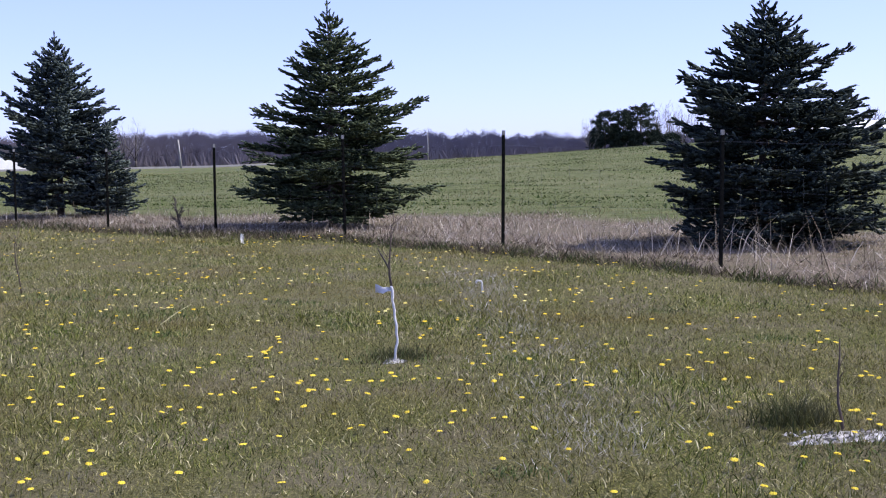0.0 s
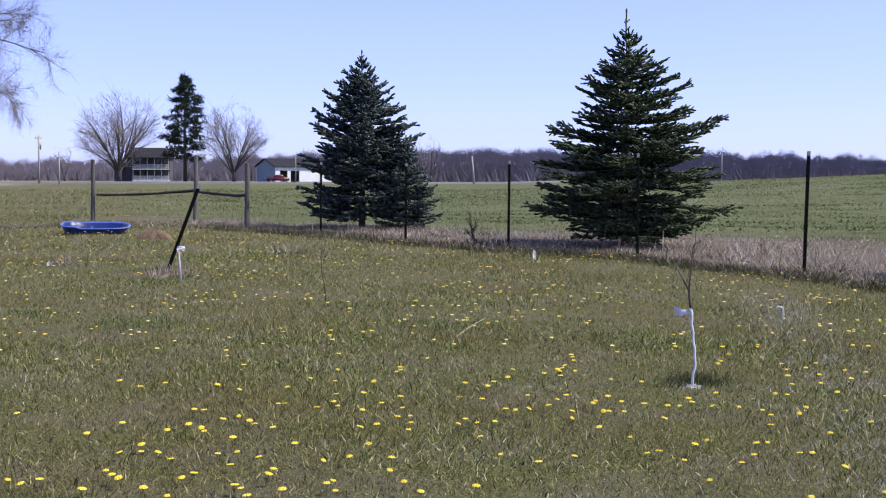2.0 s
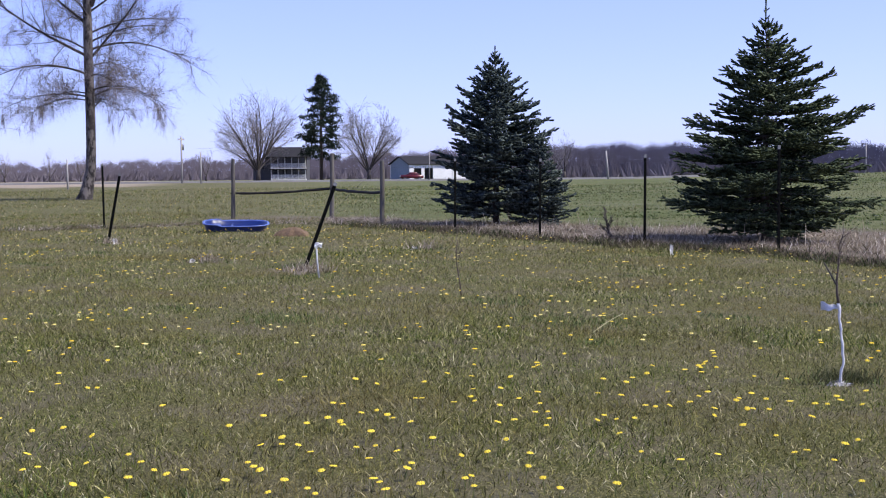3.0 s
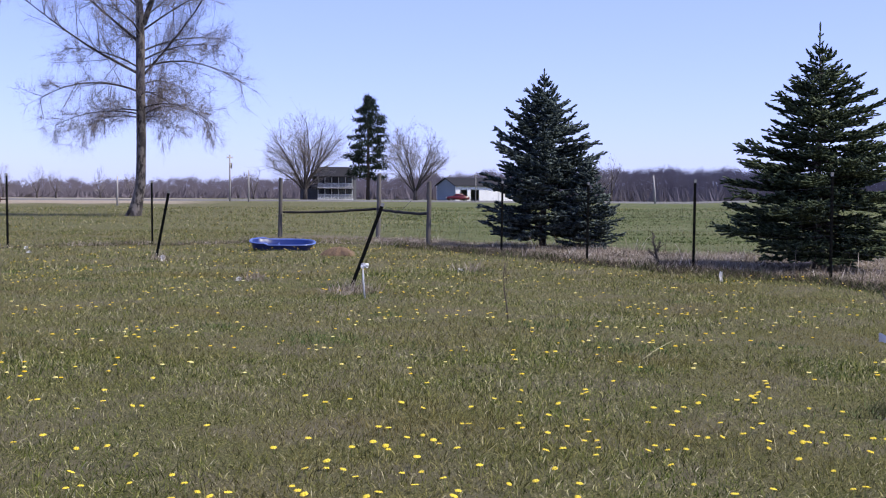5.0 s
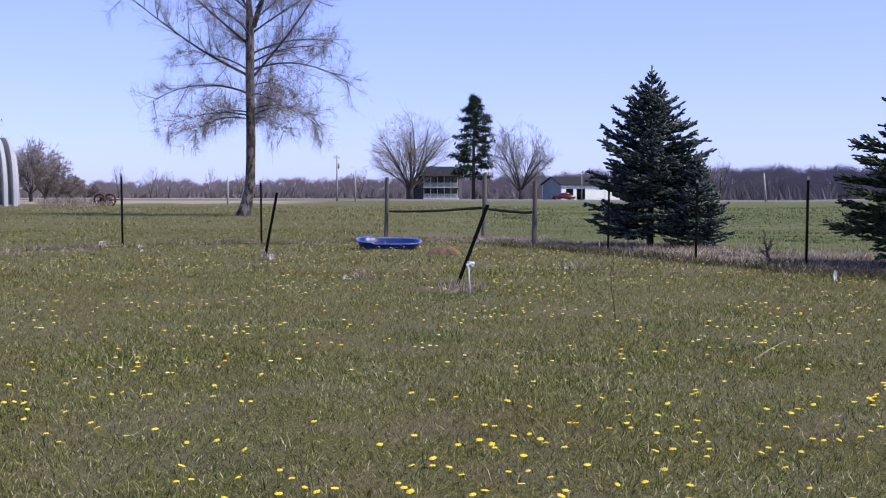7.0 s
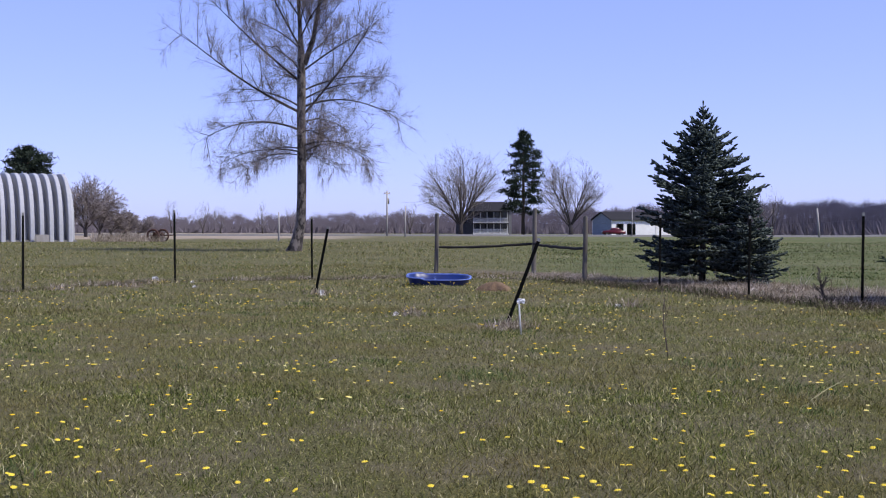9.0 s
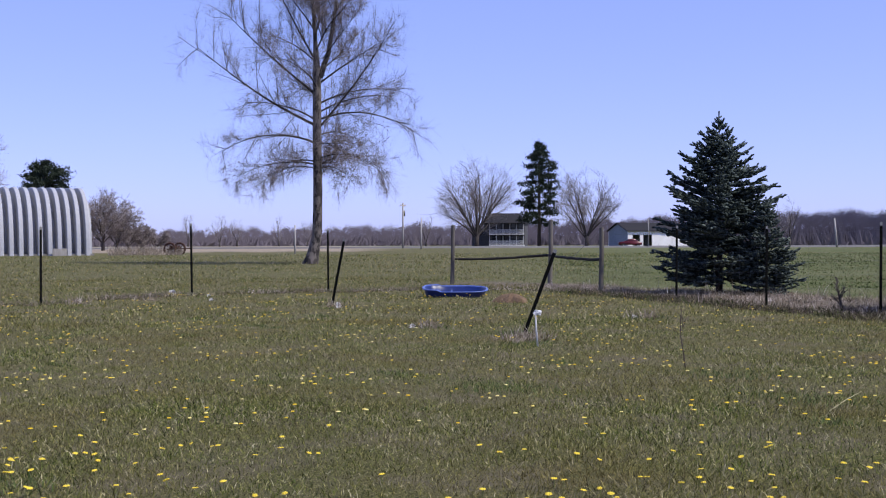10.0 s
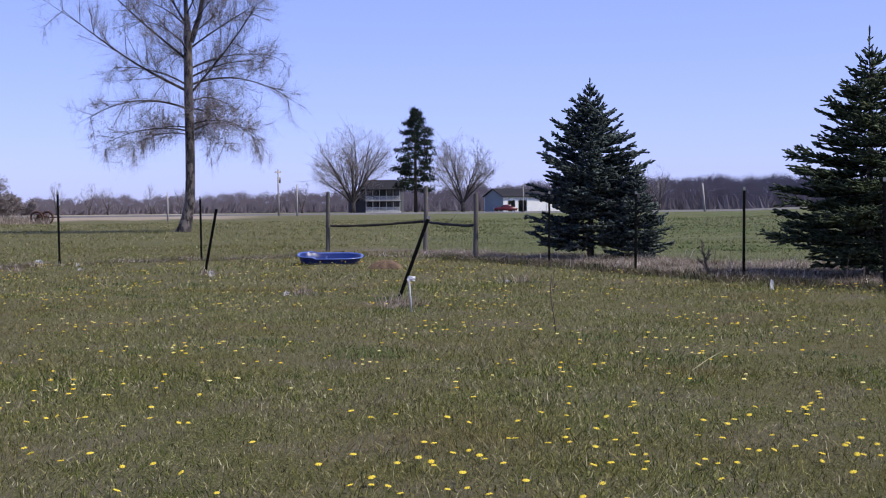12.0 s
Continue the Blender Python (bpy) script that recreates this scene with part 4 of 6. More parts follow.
big_tree(*polar(35.4, 64))
vase_tree(*polar(28.05, 255), 17.8, 16.5, 31, 16, "large bare many-stemmed tree beside the farmhouse", 3, 0.011)
vase_tree(*polar(22.95, 255), 15.8, 13.0, 32, 11, "bare many-stemmed tree near the garage", 3, 0.011)
vase_tree(*polar(54.1, 60), 8.8, 10.0, 33, 18, "bare willow-like tree beside the ribbed hut", 4, 0.007, 0.025)
for k, (az, d, h) in enumerate(((45.05, 150, 7.4), (44.45, 152, 6.0), (43.95, 154, 3.9), (43.4, 156, 3.0), (42.75, 158, 2.7))):
    vase_tree(*polar(az, d), h, h * 1.3, 40 + k, 7, "bare brown brush at the field edge", 5, 0.014)
for k, (az, d, top) in enumerate(((41.3, 380, 1.0), (39.9, 380, 1.02), (39.1, 380, 0.95), (37.2, 380, 0.9), (35.9, 380, 0.85), (30.4, 330, 0.95), (14.35, 330, 1.75), (13.9, 330, 1.55), (-6.9, 230, 1.5), (-9.7, 236, 1.85), (-10.1, 234, 1.9), (-10.6, 238, 2.0), (-11.1, 235, 1.85), (-11.7, 238, 1.8), (-12.5, 240, 1.7), (-19.3, 230, 1.75))):
    x, y = polar(az, d)
    h = 1.4 + d * math.tan(radians(top)) - gz(x, y)
    vase_tree(x, y, h * 1.1, h * 0.5, 60 + k, 4, "small far bare tree standing above the woods", 4, 0.02, 0, 2)


# ---- far conifers ----
def far_conifer(x, y, height, width, seed, label, clear=0.12, top=0.9, round_top=False, boughs=80, tuft=0.45):
    """A ragged far conifer: bole, boughs and sprays of needles."""
    rng = np.random.default_rng(seed)
    tree = base("pine_tree", x, y, label=label, category="pine tree")
    V, F = tube([(0, 0, -0.2), (0, 0, height * 0.5), (0, 0, height * 0.96)], [height * 0.018 + 0.05, height * 0.012 + 0.04, 0.03], 8)
    part("trunk", np_mesh("trunk", V, F, M_SPRUCE_BARK, True), tree)
    s0, s1, C = [], [], []
    for k in range(boughs):
        f = clear + (1 - clear) * (k + rng.uniform(0, 1)) / boughs
        prof = math.sqrt(max(0.02, 1 - ((f - 0.55) / 0.48) ** 2)) if round_top else (1 - f) ** top * min(1, 0.55 + 2.2 * (f - clear))
        reach = max(0.25, width / 2 * prof * rng.uniform(0.6, 1.15))
        az = k * 2.4 + rng.normal(0, 0.4)
        p = np.array((0, 0, height * f))
        q = p + np.array((math.cos(az) * reach, math.sin(az) * reach, reach * rng.uniform(-0.12, 0.25) + (0.25 * reach if round_top else 0)))
        s0.append(p); s1.append(q)
        m = int(90 + 60 * reach / (width / 2))
        v = rng.uniform(0.25, 1.05, m)[:, None] ** 0.7
        C.append(p + (q - p) * v + rng.normal(0, 1, (m, 3)) * np.array((0.32, 0.32, 0.16)) * (0.35 + 0.22 * reach))
    part("branch_wood", segments_mesh("branches", s0, s1, np.full(len(s0), 0.05), np.full(len(s0), 0.015), M_SPRUCE_BARK, 4), tree)["kind"] = "stuff"
    P = np.concatenate(C)
    a, b = rng.normal(0, tuft, (len(P), 3)), rng.normal(0, tuft * 0.35, (len(P), 3))
    V = np.stack([P, P + a, P + b], 1).reshape(-1, 3)
    part("crown", np_mesh("needles", V, np.arange(len(V)).reshape(-1, 3), M_FAR_PINE), tree)["kind"] = "stuff"


far_conifer(*polar(25.15, 258), 21.5, 14.5, 71, "tall dark spruce standing beside the farmhouse", 0.2, 0.6)
far_conifer(*polar(47.5, 135), 8.9, 5.6, 72, "round-topped dark pine behind the ribbed hut", 0.15, 0.6, True, 100, 0.26)
far_conifer(*polar(48.95, 138), 6.3, 3.0, 73, "smaller dark pine behind the ribbed hut", 0.15, 0.6, True, 40, 0.2)
for k, (az, top, w) in enumerate(((-7.58, 1.74, 5.4), (-8.42, 1.8, 4.6), (-9.2, 2.02, 6.0), (-7.2, 0.9, 3.6), (-8.1, 0.85, 3.6), (-8.9, 0.85, 3.6), (-9.8, 0.8, 3.4), (-10.6, 0.72, 3.2))):
    x, y = polar(az, 232)
    far_conifer(x, y, 1.4 + 232 * math.tan(radians(top)) - gz(x, y), w, 80 + k, "dark evergreen on the far field ridge", 0.32 if k < 3 else 0.04, 0.5, True, 40 if k < 3 else 46, 0.28)


# ---- the woods along the horizon ----
def build_woods():
    """Bare woods: rounded crowns of thin twigs over dense undergrowth."""
    rng = np.random.default_rng(91)
    V = []
    for layer in range(3):
        for az in np.arange(-24, 62, 0.13):
            a = az + rng.normal(0, 0.07)
            dist = np.interp(a, (-20, 0, 12, 20, 32, 44), (300, 320, 340, 380, 420, 420)) + layer * 14 + rng.normal(0, 4)
            top = np.interp(a, (-20, -12, -5, -1.8, 5, 12.4, 17, 20, 23, 28, 32.4, 36, 42, 62), (0.75, 0.8, 0.88, 0.98, 1.15, 1.22, 1.18, 1.0, 0.82, 0.66, 0.55, 0.46, 0.36, 0.34))
            top += 0.07 * math.sin(a * 2.3) + 0.05 * math.sin(a * 5.1 + 1) + rng.normal(0, 0.08) - 0.1 * (2 - layer)
            x, y = polar(a, dist)
            g = gz(x, y)
            h = max(2.5, 1.4 + dist * math.tan(radians(top)) - g)
            w = h * rng.uniform(0.2, 0.36)
            right = np.array((math.cos(radians(a)), math.sin(radians(a)), 0.0))
            foot = np.array((x, y, g))
            # crown twigs
            n = 95
            lat = rng.uniform(-1, 1, n)
            up = 0.45 + 0.55 * np.sqrt(1 - lat ** 2) * rng.uniform(0.35, 1.0, n) ** 0.5
            tip = foot + right * (lat * w)[:, None] + np.array((0, 0, 1.0)) * (up * h)[:, None]
            back = np.stack([lat * w * 0.7, up * h - h * rng.uniform(0.08, 0.24, n)], 1)
            p = foot + right * (back[:, :1] + rng.normal(0, 0.3 * w, (n, 1))) + np.array((0, 0, 1.0)) * back[:, 1:]
            s = right * rng.uniform(0.022, 0.05, n)[:, None]
            V.append(np.stack([p - s, p + s, tip], 1).reshape(-1, 3))
            # undergrowth
            n = 52
            p = foot + right * rng.uniform(-1.1, 1.1, (n, 1)) * 0.7 + np.array((0, 0, -0.3)) + np.stack([rng.normal(0, 1, n), rng.normal(0, 1, n), np.zeros(n)], 1)
            tip = p + np.stack([rng.normal(0, 1.3, n), rng.normal(0, 0.5, n), h * rng.uniform(0.15, 0.66, n)], 1)
            s = right * rng.uniform(0.12, 0.36, (n, 1))
            V.append(np.stack([p - s, p + s, tip], 1).reshape(-1, 3))
    V = np.concatenate(V)
    tagged(new("woods", np_mesh("woods", V, np.arange(len(V)).reshape(-1, 3), M_WOODS)), "leafless grey-brown woods along the horizon", "woods", kind="stuff")


build_woods()


# ---- ribbed steel hut ----
def build_hut():
    cx, cy = polar(45.45, 99)
    u, r = np.array(polar(45.45, 1.0)), np.array((math.cos(radians(45.45)), math.sin(radians(45.45))))
    cross = (-0.8 * r + 4.4 * u) / math.hypot(0.8, 4.4)
    axis = np.array((-cross[1], cross[0]))
    hut = new("steel_hut")
    hut.matrix_basis = Matrix(((axis[0], cross[0], 0, cx), (axis[1], cross[1], 0, cy), (0, 0, 1, gz(cx, cy) - 0.05), (0, 0, 0, 1)))
    tagged(hut, "arched hut of ribbed galvanised steel on the grass", "hut")
    W, H, pitch = 4.5, 5.15, 0.70
    prof = [(0.0, 0.0), (0.26, 0.0), (0.28, 0.04), (0.31, 0.93), (0.34, 0.99), (0.38, 1.0), (0.58, 1.0), (0.62, 0.99), (0.65, 0.93), (0.68, 0.04), (0.70, 0.0)]
    ang = np.linspace(0, math.pi, 33)
    V = []
    for s, depth in prof:
        for a in ang:
            c, q = math.cos(a), math.sin(a)
            deep = 0.75 + 0.35 * abs(c)
            out = 0.45 - deep * (1 - depth)
            px, pz = -np.sign(c) * abs(c) ** 0.72 * (W + out), q ** 0.86 * (H - 0.2 + out)
            V.append((s, W + px, pz))
    n = len(ang)
    F = [(i * n + j, i * n + j + 1, (i + 1) * n + j + 1, (i + 1) * n + j) for i in range(len(prof) - 1) for j in range(n - 1)]
    me = np_mesh("rib_panel", V, F, M_STEEL, False)
    for k in range(25):
        part("rib_panel", me, hut, at=Matrix.Translation((k * pitch, 0, 0)))
    for s in (0.05, 25 * pitch - 0.05):
        ring = [(s, W - np.sign(math.cos(a)) * abs(math.cos(a)) ** 0.72 * (W - 0.72), math.sin(a) ** 0.86 * (H - 0.8)) for a in ang]
        V2 = ring + [(s + 0.06, y, z) for _, y, z in ring]
        F2 = [tuple(range(n)), tuple(range(2 * n - 1, n - 1, -1))] + [(j, n + j, n + j + 1, j + 1) for j in range(n - 1)]
        part("end_wall", np_mesh("end_wall", V2, F2, M_STEEL), hut)
    V, F = block(0, 25 * pitch, -0.3, 0.0, 0.0, 0.18, 0.02)
    part("footing", np_mesh("footing", V, F, M_ROAD), hut, "pale concrete footing")
    # crate and drum at its wall
    V, F = joined([block(-0.5, 0.5, -0.35, 0.35, 0, 0.14, 0.01), block(-0.5, 0.5, -0.35, -0.3, 0.14, 0.55, 0.01), block(-0.5, 0.5, 0.3, 0.35, 0.14, 0.55, 0.01), block(-0.5, -0.45, -0.3, 0.3, 0.14, 0.55, 0.01), block(0.45, 0.5, -0.3, 0.3, 0.14, 0.55, 0.01)])
    x, y = polar(46.9, 97.5)
    tagged(part("crate", np_mesh("crate", V, F, M_POLE), at=pose(x, y, gz(x, y), 0, 0, 50)), "pale grey open wooden crate against the hut", "crate")


build_hut()


def build_machine():
    """An old hay rake: wheels with spokes, axle, seat post and curved tines."""
    x, y = polar(41.9, 101)
    rake = base("hay_rake", x, y, turn=108, label="rusty old hay rake standing in dry weeds", category="farm machine")
    for wx in (-0.95, 0.95):
        ring = [(wx, 0.46 * math.cos(a), 0.46 + 0.46 * math.sin(a)) for a in np.linspace(0, 2 * math.pi, 25)]
        pcs = [tube(ring, 0.085, 6)]
        for k in range(8):
            a = k * math.pi / 4
            pcs.append(tube([(wx, 0, 0.46), (wx, 0.44 * math.cos(a), 0.46 + 0.44 * math.sin(a))], 0.018, 5))
        V, F = joined(pcs)
        part("wheel", np_mesh("wheel", V, F, M_RUST, True), rake)
    V, F = joined([tube([(-1, 0, 0.46), (1, 0, 0.46)], 0.05, 8), tube([(0, 0, 0.46), (-0.2, -1.6, 0.5)], 0.05, 6)])
    part("axle", np_mesh("axle", V, F, M_RUST, True), rake)
    V, F = joined([tube([(0, 0, 0.46), (0, 0.2, 0.86)], 0.03, 6), block(-0.22, 0.22, 0.05, 0.45, 0.86, 0.92, 0.02)])
    part("seat", np_mesh("seat", V, F, M_RUST), rake)
    for k in range(9):
        tx = -0.8 + 0.2 * k
        V, F = tube([(tx, 0.05 + 0.5 * math.sin(a), 0.46 - 0.42 * (1 - math.cos(a)) * 0.95 + 0.12 * math.sin(a)) for a in np.linspace(0, 1.9, 8)], 0.014, 5)
        part("tine", np_mesh("tine", V, F, M_RUST, True), rake)
    V, F = joined([block(-0.75, 0.75, -0.12, 0.12, 0.5, 0.72, 0.03), block(-0.3, 0.2, -0.5, -0.12, 0.42, 0.62, 0.03), tube([(-0.5, -0.3, 0.5), (-0.55, -0.45, 1.0)], 0.03, 6)])
    part("gear_box", np_mesh("gear_box", V, F, M_RUST), rake)
    rng = np.random.default_rng(5)
    wx, wy = scatter(rng, 4200, 41.6, 44.8, 98, 108)
    P = np.stack([wx, wy, ground_z(wx, wy)], 1)
    me = blade_mesh("weeds", P, rng.uniform(0.2, 0.8, len(wx)) * (0.5 + patchy(wx, wy, 0.8)), rng.uniform(0.02, 0.05, len(wx)), np.abs(rng.normal(0.3, 0.25, len(wx))), M_STRAW, rng, 0.6, False)
    tagged(new("dry_weeds", me), "pale dry weeds round old machinery", "weeds", kind="stuff")


build_machine()


# ---- farmhouse, garage, car, barn ----
def gable_roof(x0, x1, y0, y1, z, rise, over=0.4, thick=0.18, hip=0.0):
    ym = (y0 + y1) / 2
    V = []
    for dz in (0, -thick):
        V += [(x0 - over, y0 - over, z + dz), (x1 + over, y0 - over, z + dz), (x1 + over, y1 + over, z + dz), (x0 - over, y1 + over, z + dz), (x0 - over + hip, ym, z + rise + dz), (x1 + over - hip, ym, z + rise + dz)]
    F = [(0, 1, 5, 4), (2, 3, 4, 5), (7, 6, 10, 11), (9, 8, 11, 10), (0, 6, 7, 1), (2, 8, 9, 3)]
    if hip:
        F += [(1, 2, 5), (3, 0, 4), (8, 7, 11), (6, 9, 10), (1, 7, 8, 2), (3, 9, 6, 0)]
    else:
        F += [(1, 7, 11, 5), (5, 11, 8, 2), (4, 10, 6, 0), (3, 9, 10, 4)]
    return V, F


def window(parent, x, y, z, w, h, name="window", trim=None):
    """A framed window on a wall that faces -y."""
    t = 0.09
    V, F = joined([block(x - w / 2 - t, x + w / 2 + t, y - 0.06, y, z + h / 2, z + h / 2 + t), block(x - w / 2 - t, x + w / 2 + t, y - 0.09, y, z - h / 2 - t, z - h / 2), block(x - w / 2 - t, x - w / 2, y - 0.06, y, z - h / 2, z + h / 2), block(x + w / 2, x + w / 2 + t, y - 0.06, y, z - h / 2, z + h / 2), block(x - w / 2, x + w / 2, y - 0.05, y - 0.01, z - 0.03, z + 0.03)])
    ob = part(name, np_mesh("window_frame", V, F, trim or M_SIDING), parent)
    V, F = block(x - w / 2, x + w / 2, y - 0.025, y - 0.005, z - h / 2, z + h / 2)
    part("pane", np_mesh("pane", V, F, M_GLASS_DARK), ob)


def build_house():
    x, y = polar(26.8, 270)
    house = base("farmhouse", x, y, turn=26.95 - 6, label="old two-storey farmhouse with a white two-level porch", category="house")
    V, F = joined([block(-4.4, 4.6, 0, 8, -0.4, 5.1), ([(-4.4, 0, 5.1), (-4.4, 8, 5.1), (-4.4, 4, 5.15), (4.6, 0, 5.1), (4.6, 8, 5.1), (4.6, 4, 5.15)], [(0, 1, 2), (3, 5, 4)])])
    part("wall", np_mesh("house_wall", V, F, M_GREY_SIDING), house)
    V, F = gable_roof(-4.4, 4.6, -1.9, 8, 5.15, 2.15, 0.35, 0.2, 1.6)
    part("roof", np_mesh("house_roof", V, F, M_SHINGLE), house, "dark shingle roof")
    for z, nm in ((0.35, "porch_floor"), (2.75, "balcony_floor")):
        V, F = block(-3.0, 4.6, -1.9, 0, z - 0.25, z, 0.02)
        part(nm, np_mesh(nm, V, F, M_SIDING), house)
    V, F = gable_roof(-3.0, 4.6, -1.9, -1.7, 2.55, 0.05, 0.25, 0.2)
    part("porch_fascia", np_mesh("porch_fascia", V, F, M_SHINGLE), house)
    for k in range(6):
        px = -2.9 + k * 1.48
        for z0, z1 in ((0.35, 2.5), (2.75, 5.0)):
            V, F = block(px - 0.07, px + 0.07, -1.85, -1.71, z0, z1, 0.01)
            part("porch_post", np_mesh("porch_post", V, F, M_SIDING), house)
    for z in (0.35, 2.75):
        pcs = [block(-2.9, 4.5, -1.82, -1.74, z + 0.85, z + 0.95), block(-2.9, 4.5, -1.82, -1.74, z + 0.1, z + 0.18)]
        pcs += [block(-2.9 + k * 0.17 - 0.05, -2.9 + k * 0.17 + 0.05, -1.8, -1.76, z + 0.18, z + 0.85) for k in range(44)]
        V, F = joined(pcs)
        part("railing", np_mesh("railing", V, F, M_SIDING), house)
    # trim takes the dark wall grey, so the porch shade is in its colour too
    for px in (-2.2, -0.2, 2.0, 3.8):
        window(house, px, -0.045, 4.35, 0.85, 1.3, trim=M_GREY_SIDING)
        if px != -0.2:
            window(house, px, -0.045, 1.95, 0.85, 1.1, trim=M_GREY_SIDING)
    V, F = block(-0.65, 0.25, -0.1, -0.045, 0.35, 2.4, 0.01)
    part("door", np_mesh("house_door", V, F, M_SHADE), house, "dark front door")
    # side wing, dull and low
    V, F = joined([block(-7.2, -4.4, 1.5, 7, -0.4, 2.8), ([(-7.19, 1.6, 2.8), (-7.19, 6.9, 2.8), (-7.19, 4.25, 3.95), (-7.0, 1.6, 2.8), (-7.0, 6.9, 2.8), (-7.0, 4.25, 3.95)], [(0, 2, 1), (3, 4, 5), (0, 3, 5, 2), (1, 2, 5, 4)])])
    part("wing", np_mesh("wing", V, F, M_GREY_SIDING), house)
    V, F = gable_roof(-7.2, -4.4, 1.5, 7, 2.8, 1.2, 0.25, 0.15)
    part("wing_roof", np_mesh("wing_roof", V, F, M_SHINGLE), house)


build_house()


def build_garage():
    x, y = polar(21.08, 240)
    g = base("garage", x, y, turn=21.08 + 27, label="long white garage with open doors and a dark roof", category="garage")
    L, D, H, t = 13.0, 8.4, 3.0, 0.2
    doors = ((1.0, 2.6), (3.3, 5.2), (7.2, 9.6))
    pcs, last = [], 0.0
    for a, b in doors:
        pcs += [block(last, a, 0, t, -0.4, H), block(a, b, 0, t, 2.25, H)]
        last = b
    pcs += [block(last, L, 0, t, -0.4, H), block(0, L, D - t, D, -0.4, H), block(L - t, L, t, D - t, -0.4, H)]
    V, F = joined(pcs)
    part("wall", np_mesh("garage_wall", V, F, M_SIDING), g)
    V, F = ([(0, 0, H), (0, D, H), (0, D / 2, H + 1.55), (t, 0, H), (t, D, H), (t, D / 2, H + 1.55)], [(0, 2, 1), (3, 4, 5), (0, 3, 5, 2), (1, 2, 5, 4)])
    V, F = joined([block(0, t, t, D - t, -0.4, H), (V, F)])
    part("gable", np_mesh("garage_gable", V, F, M_BLUE_SIDING), g, "blue-grey gable end")
    V, F = ([(L, 0, H), (L, D, H), (L, D / 2, H + 1.55), (L - t, 0, H), (L - t, D, H), (L - t, D / 2, H + 1.55)], [(0, 1, 2), (3, 5, 4), (0, 2, 5, 3), (1, 4, 5, 2)])
    part("gable", np_mesh("garage_gable", V, F, M_BLUE_SIDING), g, "blue-grey gable end")
    V, F = gable_roof(0, L, 0, D, H + 0.05, 1.6, 0.35, 0.15)
    part("roof", np_mesh("garage_roof", V, F, M_SHINGLE), g, "dark shingle roof")
    V, F = block(t, L - t, t, D - t, -0.3, -0.02)
    part("floor_slab", np_mesh("garage_floor", V, F, M_SHADE), g)
    V, F = block(7.2, 9.6, 0.06, 0.12, -0.1, 2.25, 0.01)
    part("door", np_mesh("garage_door", V, F, M_SIDING), g, "closed white garage door")


build_garage()


def build_car():
    x, y = polar(20.98, 231)
    car = base("car", x, y, turn=20.98 + 8, label="red car parked in front of the garage", category="car")
    # side outline, lofted across the width with narrower cabin
    low = [(-2.15, 0.32), (-2.2, 0.62), (-2.1, 0.86), (-1.0, 0.98), (1.15, 0.98), (2.0, 0.86), (2.15, 0.6), (2.1, 0.32)]
    cab = [(-1.05, 0.96), (-0.3, 1.42), (0.75, 1.44), (1.55, 0.96)]

    def loft(outline, half, inset):
        V, F, n = [], [], len(outline)
        for w, k in ((-half, 0.96), (-half + inset, 1.0), (half - inset, 1.0), (half, 0.96)):
            V += [(px * k, w, 0.65 + (pz - 0.65) * k) for px, pz in outline]
        for s in range(3):
            F += [(s * n + j, s * n + (j + 1) % n, (s + 1) * n + (j + 1) % n, (s + 1) * n + j) for j in range(n)]
        return V, F + [tuple(range(n - 1, -1, -1)), tuple(range(3 * n, 4 * n))]

    V, F = loft(low, 0.88, 0.12)
    part("body", np_mesh("car_body", V, F, M_CAR, True), car)
    V, F = loft(cab, 0.74, 0.12)
    part("cabin", np_mesh("car_cabin", V, F, M_CAR, True), car)
    for a, b in (((-0.85, 1.02), (0.05, 1.36)), ((0.15, 1.02), (1.2, 1.36))):
        V = [(a[0], -0.745, a[1]), (b[0], -0.745, a[1]), (b[0] - 0.12, -0.72, b[1]), (a[0] + 0.38 if a[0] < 0 else a[0], -0.72, b[1])]
        V += [(px, py + 0.02, pz) for px, py, pz in V]
        part("window", np_mesh("car_window", V, [(0, 1, 2, 3), (7, 6, 5, 4), (0, 4, 5, 1), (1, 5, 6, 2), (2, 6, 7, 3), (3, 7, 4, 0)], M_GLASS_DARK), car)
    for wx in (-1.35, 1.35):
        for wy in (-0.82, 0.82):
            ring = [(wx + 0.24 * math.cos(a), wy, 0.32 + 0.24 * math.sin(a)) for a in np.linspace(0, 2 * math.pi, 21)]
            V, F = tube(ring, 0.09, 8, False)
            w = part("wheel", np_mesh("tyre", V, F, M_TYRE, True), car)
            V, F = tube([(wx, wy - 0.06, 0.32), (wx, wy + 0.06, 0.32)], 0.17, 14)
            part("rim", np_mesh("rim", V, F, M_RIM), w)
    for wx, mt, nm in ((-2.17, M_WHITE, "headlight"), (2.13, M_RUST, "tail_light")):
        for wy in (-0.6, 0.6):
            V, F = block(wx - 0.04, wx + 0.04, wy - 0.16, wy + 0.16, 0.62, 0.76, 0.02)
            part(nm, np_mesh(nm, V, F, mt), car)


build_car()


